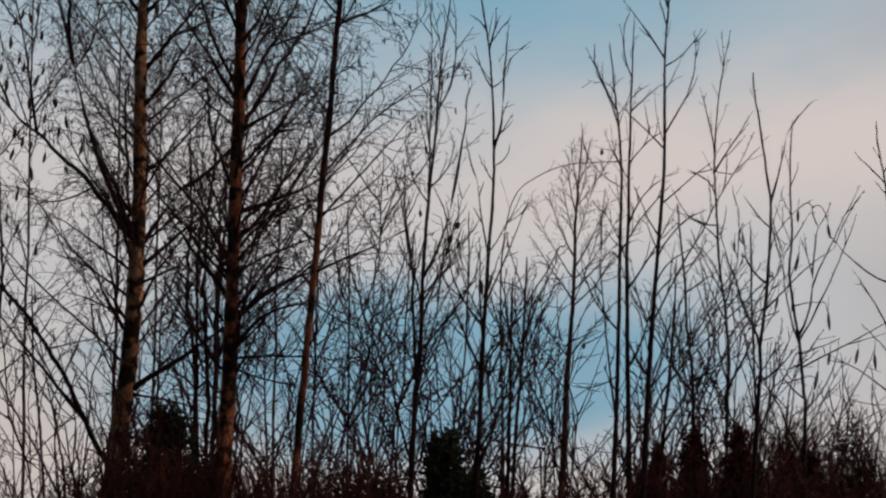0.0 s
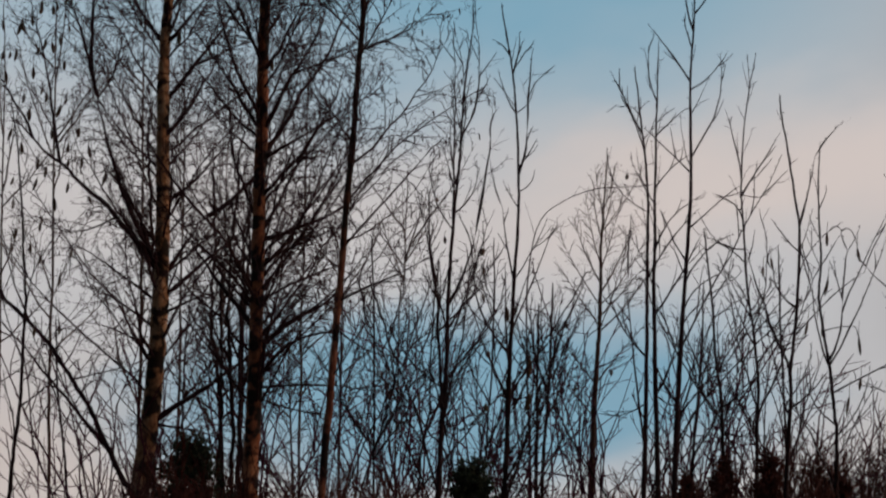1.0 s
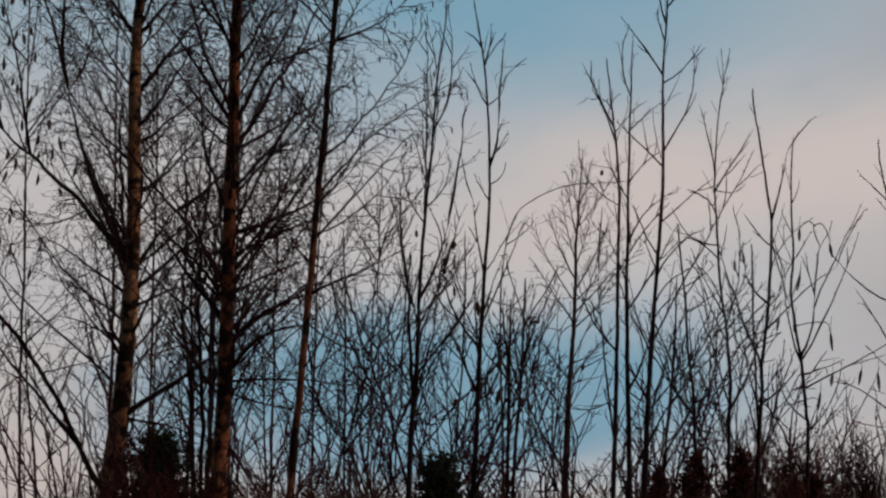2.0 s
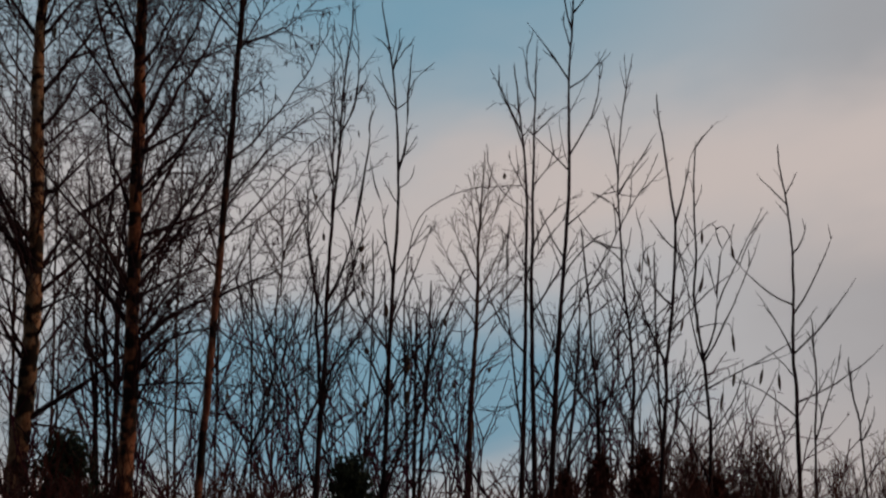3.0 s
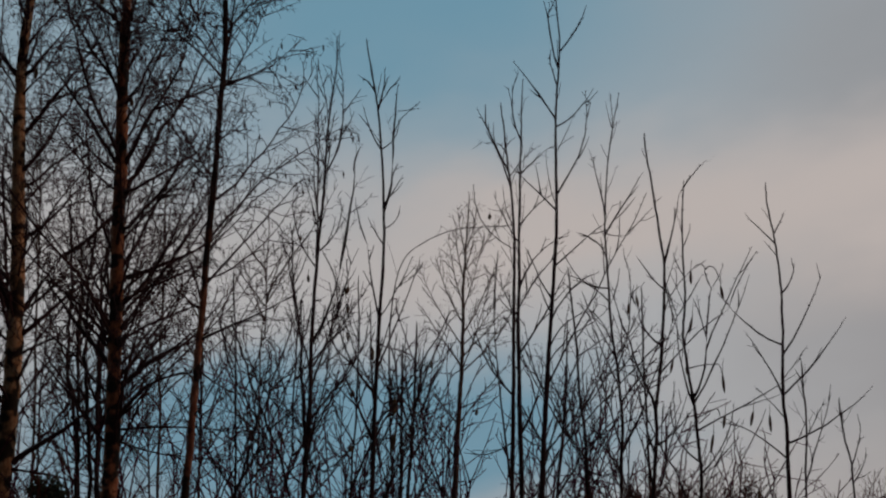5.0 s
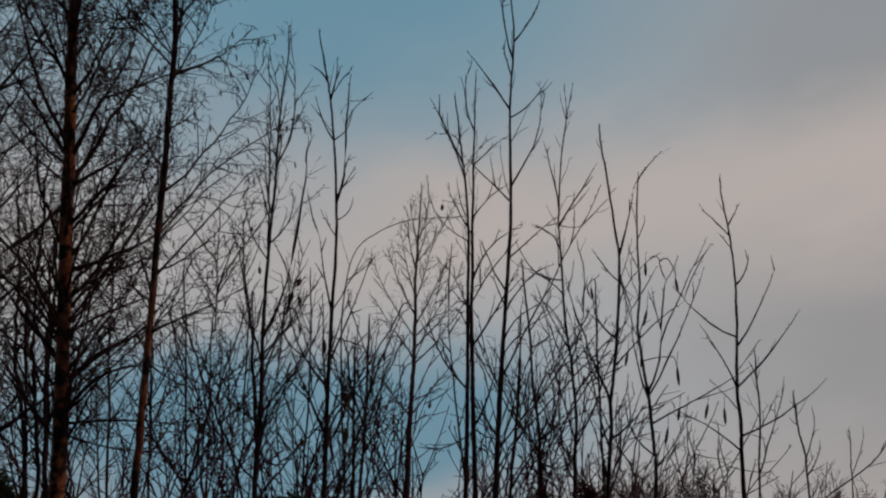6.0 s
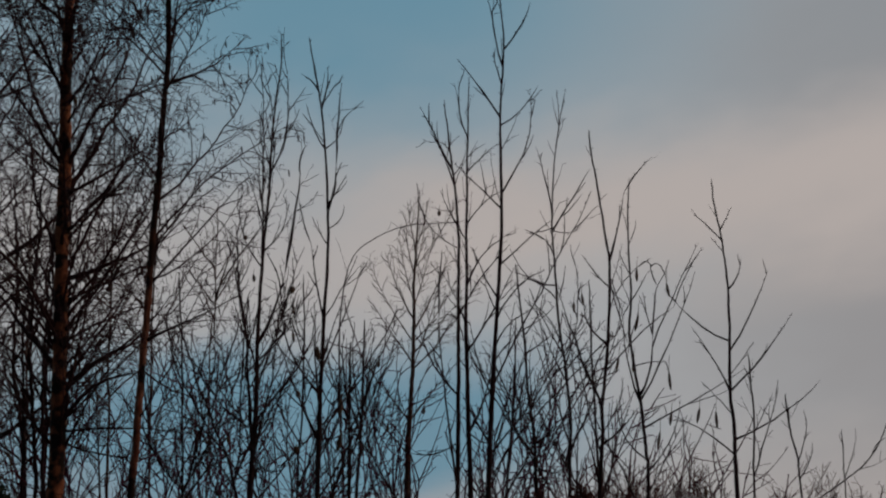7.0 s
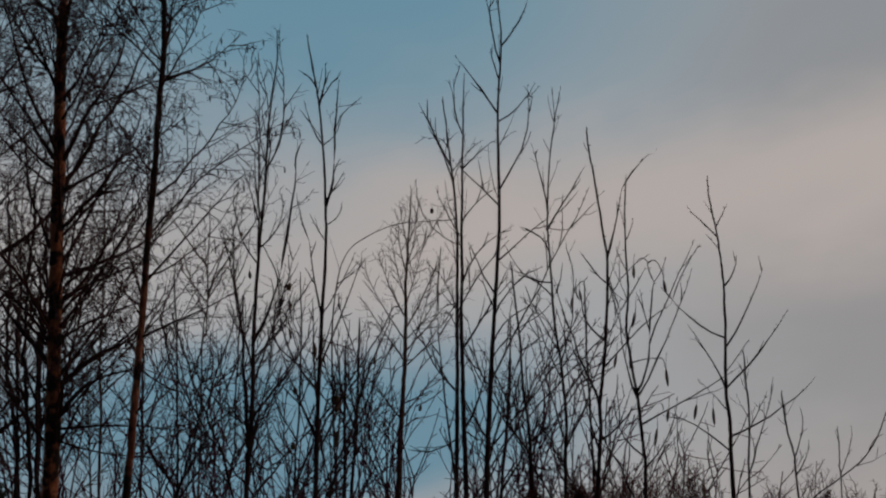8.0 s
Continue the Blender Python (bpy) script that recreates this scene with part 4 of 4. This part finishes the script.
# ---- conifers and brush ----
def conifer(name, place, height, width, label, seed, mat, rounded=0.0, tilt=0.0):
    rng = np.random.RandomState(seed)
    x, y = place
    ob = thing(name, (x, y, 0), label, "conifer")
    web = Web()
    t = np.linspace(0, 1, 12)
    line = np.stack([0.03 * np.sin(t * 5 + seed) + tilt * t, 0.03 * np.cos(t * 4), t * height - 0.05], 1)
    web.tube(line, 0.045 * (1 - t) + 0.006, 8)
    part("trunk", web, BARK_DARK, ob)
    boughs, needles = Web(), Web()
    for k in range(int((165 + 100 * rounded) * height)):
        f = rng.uniform(0.06, 0.99) ** 0.8 if rounded < 0.5 else rng.uniform(0.2, 0.97)
        s = np.array([np.interp(f, t, line[:, j]) for j in range(3)])
        reach = width / 2 * ((1 - f) ** (0.75 - 0.35 * rounded) + 0.05) * rng.uniform(0.7, 1.15)
        if rounded > 0.5:
            reach = width / 2 * max(0.12, math.sqrt(1 - ((f - 0.5) / 0.5) ** 2)) * rng.uniform(0.75, 1.08)
        a = rng.uniform(0, 2 * np.pi)
        d = np.array((np.cos(a), np.sin(a), 0.25 + 0.15 * rounded + 0.5 * f * (1 - rounded)))
        d *= reach / np.hypot(d[0], d[1]) * (1 - 0.25 * rounded)
        u = np.linspace(0, 1, 5)[:, None]
        p = s + d * u + np.array((0, 0, 0.12 * reach)) * u**2
        boughs.tube(p, np.linspace(0.009, 0.003, 5), 4)
        for q in shoots(p, rng, 0.045, (0.10, 0.22), (30, 60), 0.1, 0.1, n=3, flat=1.0):
            boughs.tube(q, (0.003, 0.0025, 0.0018), 3)
            for w in shoots(q, rng, 0.022, (0.025, 0.05), (35, 65), 0.05, 0.0, taper=0.2, n=2, flat=1.0):
                needles.tube(w, (0.010, 0.004), 3)
    part("branchwork", boughs, BARK_DARK, ob, kind="stuff")
    part("crown", needles, mat, ob, kind="stuff", smooth=False)
    return ob


def shrub(place, height, spread, stems, label, seed, mat, group, gap=0.10, wide=0.0038, reach=(0.2, 0.65), thick=(0.008, 0.017), sub=0.09, lean=0.10, bare=0.52, short=(0.06, 0.24), fine=0.004, wobble=0.09):
    rng = np.random.RandomState(seed)
    ob = thing("shrub", (place[0], place[1], 0), label, "shrub", group)
    canes, twigs = Web(), Web()
    for k in range(stems):
        a, r = rng.uniform(0, 2 * np.pi), rng.uniform(0, 1) ** 0.6
        foot = np.array((np.cos(a) * r * 0.25, np.sin(a) * r * 0.25, -0.05))
        tip = np.array((np.cos(a) * r * spread, np.sin(a) * r * spread, height * rng.uniform(0.60, 1.0) * (1 - 0.15 * r)))
        t = np.linspace(0, 1, 9)[:, None]
        p = foot + (tip - foot) * t + np.array((np.cos(a), np.sin(a), 0)) * 0.16 * spread * 4 * t * (1 - t) * rng.uniform(-0.4, 0.9)
        p += bridge(rng, 9, wobble * height) + rng.normal(0, 0.008, (9, 3)) * t
        r0 = rng.uniform(*thick)
        canes.tube(p, np.linspace(r0, fine, 9), 4)
        for q in shoots(p, rng, gap, reach, (22, 60), lean, bare, n=4, wander=0.22):
            twigs.tube(q, np.linspace(wide, wide * 0.55, 4), 3)
            for w in shoots(q, rng, sub, short, (25, 70), 0.05, 0.15, n=2):
                twigs.tube(w, (wide * 0.62, wide * 0.48), 3)
    part("clump", canes, mat, ob, kind="stuff")
    part("crown", twigs, mat, ob, kind="stuff", smooth=False)
    return ob


def scatter(models, spots):
    """Copies of a few grown models at the spots, each turned and scaled its own way."""
    for k, (x, y, z_scale, turn) in enumerate(spots):
        m = Matrix.Translation((x, y, 0)) @ Matrix.Rotation(turn, 4, "Z") @ Matrix.Diagonal((1, 1, z_scale, 1))
        if k < len(models):
            models[k].matrix_basis = m
        else:
            copy_thing(models[k % len(models)], m)


conifer("juniper_bush", (-1.22, 13.00), 2.34, 0.46, "dense dark juniper with a rounded crown", 5, NEEDLE, 1.0)
conifer("juniper_bush", (-1.02, 13.15), 2.06, 0.36, "dense dark juniper with a rounded crown", 15, NEEDLE, 1.0)
conifer("young_spruce", (-3.84, 15.00), 2.60, 1.5, "dark young spruce among the brush", 6, NEEDLE)
conifer("young_spruce", (0.77, 16.00), 2.50, 0.70, "narrow brownish young spruce among the brush", 7, NEEDLE_BROWN)
conifer("young_spruce", (1.16, 16.20), 2.56, 0.62, "narrow brownish young spruce among the brush", 8, NEEDLE_BROWN)
conifer("young_spruce", (0.40, 16.50), 2.36, 0.65, "narrow brownish young spruce among the brush", 9, NEEDLE_BROWN)
conifer("young_spruce", (1.74, 16.00), 2.34, 0.55, "narrow brownish young spruce among the brush", 10, NEEDLE_BROWN)
conifer("young_spruce", (0.27, 16.00), 2.13, 0.4, "narrow brownish young spruce among the brush", 13, NEEDLE_BROWN)

brush_rng = np.random.RandomState(77)
low = [shrub((0, 0), 2.5, 0.7, 20, "bare reddish brown willow shrub in the thicket", 300 + i, TWIG_RED, "thicket shrubs") for i in range(9)]
spots = []
for i in range(70):
    y = brush_rng.uniform(12.6, 16.5)
    turn = -22 + i * 0.55 + brush_rng.uniform(-0.3, 0.3)
    rise = np.interp(turn, (-20, -16.5, -15, -8, -6, -1, 0.5, 5, 7, 8.5, 11, 14), (0.044, 0.050, 0.056, 0.046, 0.024, 0.016, 0.038, 0.054, 0.064, 0.050, 0.046, 0.062))
    if -6.0 < turn < -0.2 and i % 6:
        continue
    spots.append((y * math.tan(radians(turn)), y, (1.6 + y * rise) / 2.5 * brush_rng.uniform(0.92, 1.06), brush_rng.uniform(0, 6.28)))
brush_rng.shuffle(spots)
scatter(low, spots)

thick = [shrub((0, 0), 2.0, 0.55, 34, "dense low reddish brown shrub under the birches", 350 + i, TWIG_RED, "undergrowth shrubs", 0.09, 0.005) for i in range(5)]
spots = []
for i in range(46):
    y = brush_rng.uniform(13.2, 15.8)
    turn = -17.0 + i * 0.5 + brush_rng.uniform(-0.25, 0.25)
    rise = np.interp(turn, (-17, -16, -9, -7, -5, -3, -1, 0.5, 1.5, 3, 7), (0.034, 0.044, 0.043, 0.034, 0.025, 0.032, 0.026, 0.036, 0.044, 0.040, 0.036))
    spots.append((y * math.tan(radians(turn)), y, (1.6 + y * rise) / 2.0 * brush_rng.uniform(0.86, 1.05), brush_rng.uniform(0, 6.28)))
brush_rng.shuffle(spots)
scatter(thick, spots)

for i, ((x, y), height) in enumerate((((2.64, 20.00), 3.30), ((2.25, 19.00), 3.05), ((4.32, 21.00), 3.20), ((4.80, 20.00), 2.98), ((4.25, 19.00), 2.80), ((2.70, 19.00), 2.92), ((2.02, 20.00), 3.04), ((1.54, 18.00), 3.05), ((1.86, 18.40), 3.12), ((1.24, 18.30), 2.92), ((3.45, 19.50), 2.96))):
    shrub((x, y), height, 0.26, 56, "narrow dense reddish willow clump", 380 + i, TWIG_RED, "willow clumps", 0.075, 0.0045, (0.15, 0.42), (0.007, 0.012), 0.08, 0.3)

tall = [shrub((0, 0), 4.4, 2.4, 7, "tall bare dark shrub behind the saplings", 400 + i, TWIG_DARK, "tall shrubs", 0.30, 0.0082, (0.5, 1.7), (0.014, 0.022), 0.36, 0.05, 0.42, (0.12, 0.5), 0.007, 0.05) for i in range(9)]
spots = []
for i in range(25):
    y = brush_rng.uniform(17.5, 23.0)
    turn = (-20 + i * 1.5 if i < 20 else -9 + (i - 20) * 3.0) + brush_rng.uniform(-0.4, 0.4)
    rise = np.interp(turn, (-20, -14, -8, 1, 6, 9), (0.13, 0.15, 0.16, 0.16, 0.12, 0.075))
    spots.append((y * math.tan(radians(turn)), y, (1.6 + y * rise) / 4.4 * brush_rng.uniform(0.85, 1.1), brush_rng.uniform(0, 6.28)))
brush_rng.shuffle(spots)
scatter(tall, spots)


# ---- dead leaves, catkins and buds ----
def hang(name, tree_ob, place, length, width, seed, label):
    """A small hanging body: a stalk and a curled, pointed blade."""
    rng = np.random.RandomState(seed)
    web = Web()
    p = np.array(place, float) - np.array(tree_ob.location)
    a = rng.uniform(-0.25, 0.25, 2)
    s = np.linspace(0, 1, 7)
    line = p + np.stack([a[0] * s * length, a[1] * s * length + 0.01 * np.sin(s * 4), 0.5 * length - s * length], 1)
    r = width / 2 * np.interp(s, (0, 0.15, 0.45, 0.8, 1), (0.15, 0.6, 1.0, 0.75, 0.1))
    web.tube(line, r, 6)
    top = line[0]
    web.tube(np.stack([top, top + (0.004, 0, length * 0.5), top + (0.012, 0, length * 0.8)]), (0.0025, 0.0022, 0.002), 5)
    part(name, web, LEAF, tree_ob, label)


HANGING = [
    (catkin_alder, "catkin", 0.14, 0.028, [(1.57, 14.50, 4.19), (1.81, 14.50, 4.06), (1.57, 14.50, 3.79), (1.80, 14.50, 3.31), (1.81, 14.50, 3.00), (2.04, 14.50, 3.02), (2.17, 14.50, 2.98), (1.71, 14.50, 2.82), (1.52, 14.50, 3.44), (2.06, 14.50, 2.39)]),
    (bent_alder, "catkin", 0.11, 0.024, [(0.98, 13.50, 3.77), (1.04, 13.50, 3.83), (1.31, 13.50, 3.32)]),
    (leafy_sapling, "dead_leaf", 0.065, 0.05, [(-1.21, 14.20, 3.22), (-1.23, 14.20, 2.78), (-1.25, 14.20, 4.07)]),
    (forked_alder, "dead_leaf", 0.06, 0.035, [(-1.80, 15.50, 4.78), (-1.95, 15.50, 2.98), (-2.57, 15.50, 2.97), (-1.73, 15.50, 4.41), (-0.55, 15.50, 3.06), (-0.23, 15.50, 3.20), (-0.63, 15.50, 3.62)]),
    (arched_sapling, "dead_leaf", 0.11, 0.06, [(-0.20, 25.00, 7.04)]),
    (great_birch, "dead_leaf", 0.15, 0.042, [(-6.82, 19.00, 7.42), (-6.70, 19.00, 6.34), (-6.84, 19.00, 5.75), (-6.63, 19.00, 5.52), (-6.47, 19.00, 5.71), (-6.04, 19.00, 5.80), (-7.28, 19.00, 7.03), (-7.17, 19.00, 6.35), (-6.32, 19.00, 6.00), (-6.49, 19.00, 6.17), (-7.16, 19.00, 7.30), (-6.60, 19.00, 6.61), (-6.06, 19.00, 6.97), (-7.01, 19.00, 7.70)]),
]
for owner, kind_name, length, width, places in HANGING:
    for i, place in enumerate(places):
        hang(kind_name, owner, place, length * (0.85 + 0.1 * (i % 4)), width, 900 + i, "dark curled brown " + kind_name.replace("_", " "))

leaf_rng = np.random.RandomState(31)
for owner, count, reach in ((great_birch, 64, -0.7), (red_birch, 6, 9.0), (leafy_sapling, 5, 9.0)):
    spots = [q for q in TIPS[owner.name] if q[0] - owner.location.x < reach and q[2] > 2.8]
    for i in range(count):
        q = spots[leaf_rng.randint(len(spots))]
        size = leaf_rng.uniform(0.08, 0.15)
        hang("dead_leaf", owner, (q[0], q[1], q[2] - size * 0.8), size, size * 0.36, 960 + i, "dark curled brown dead leaf")
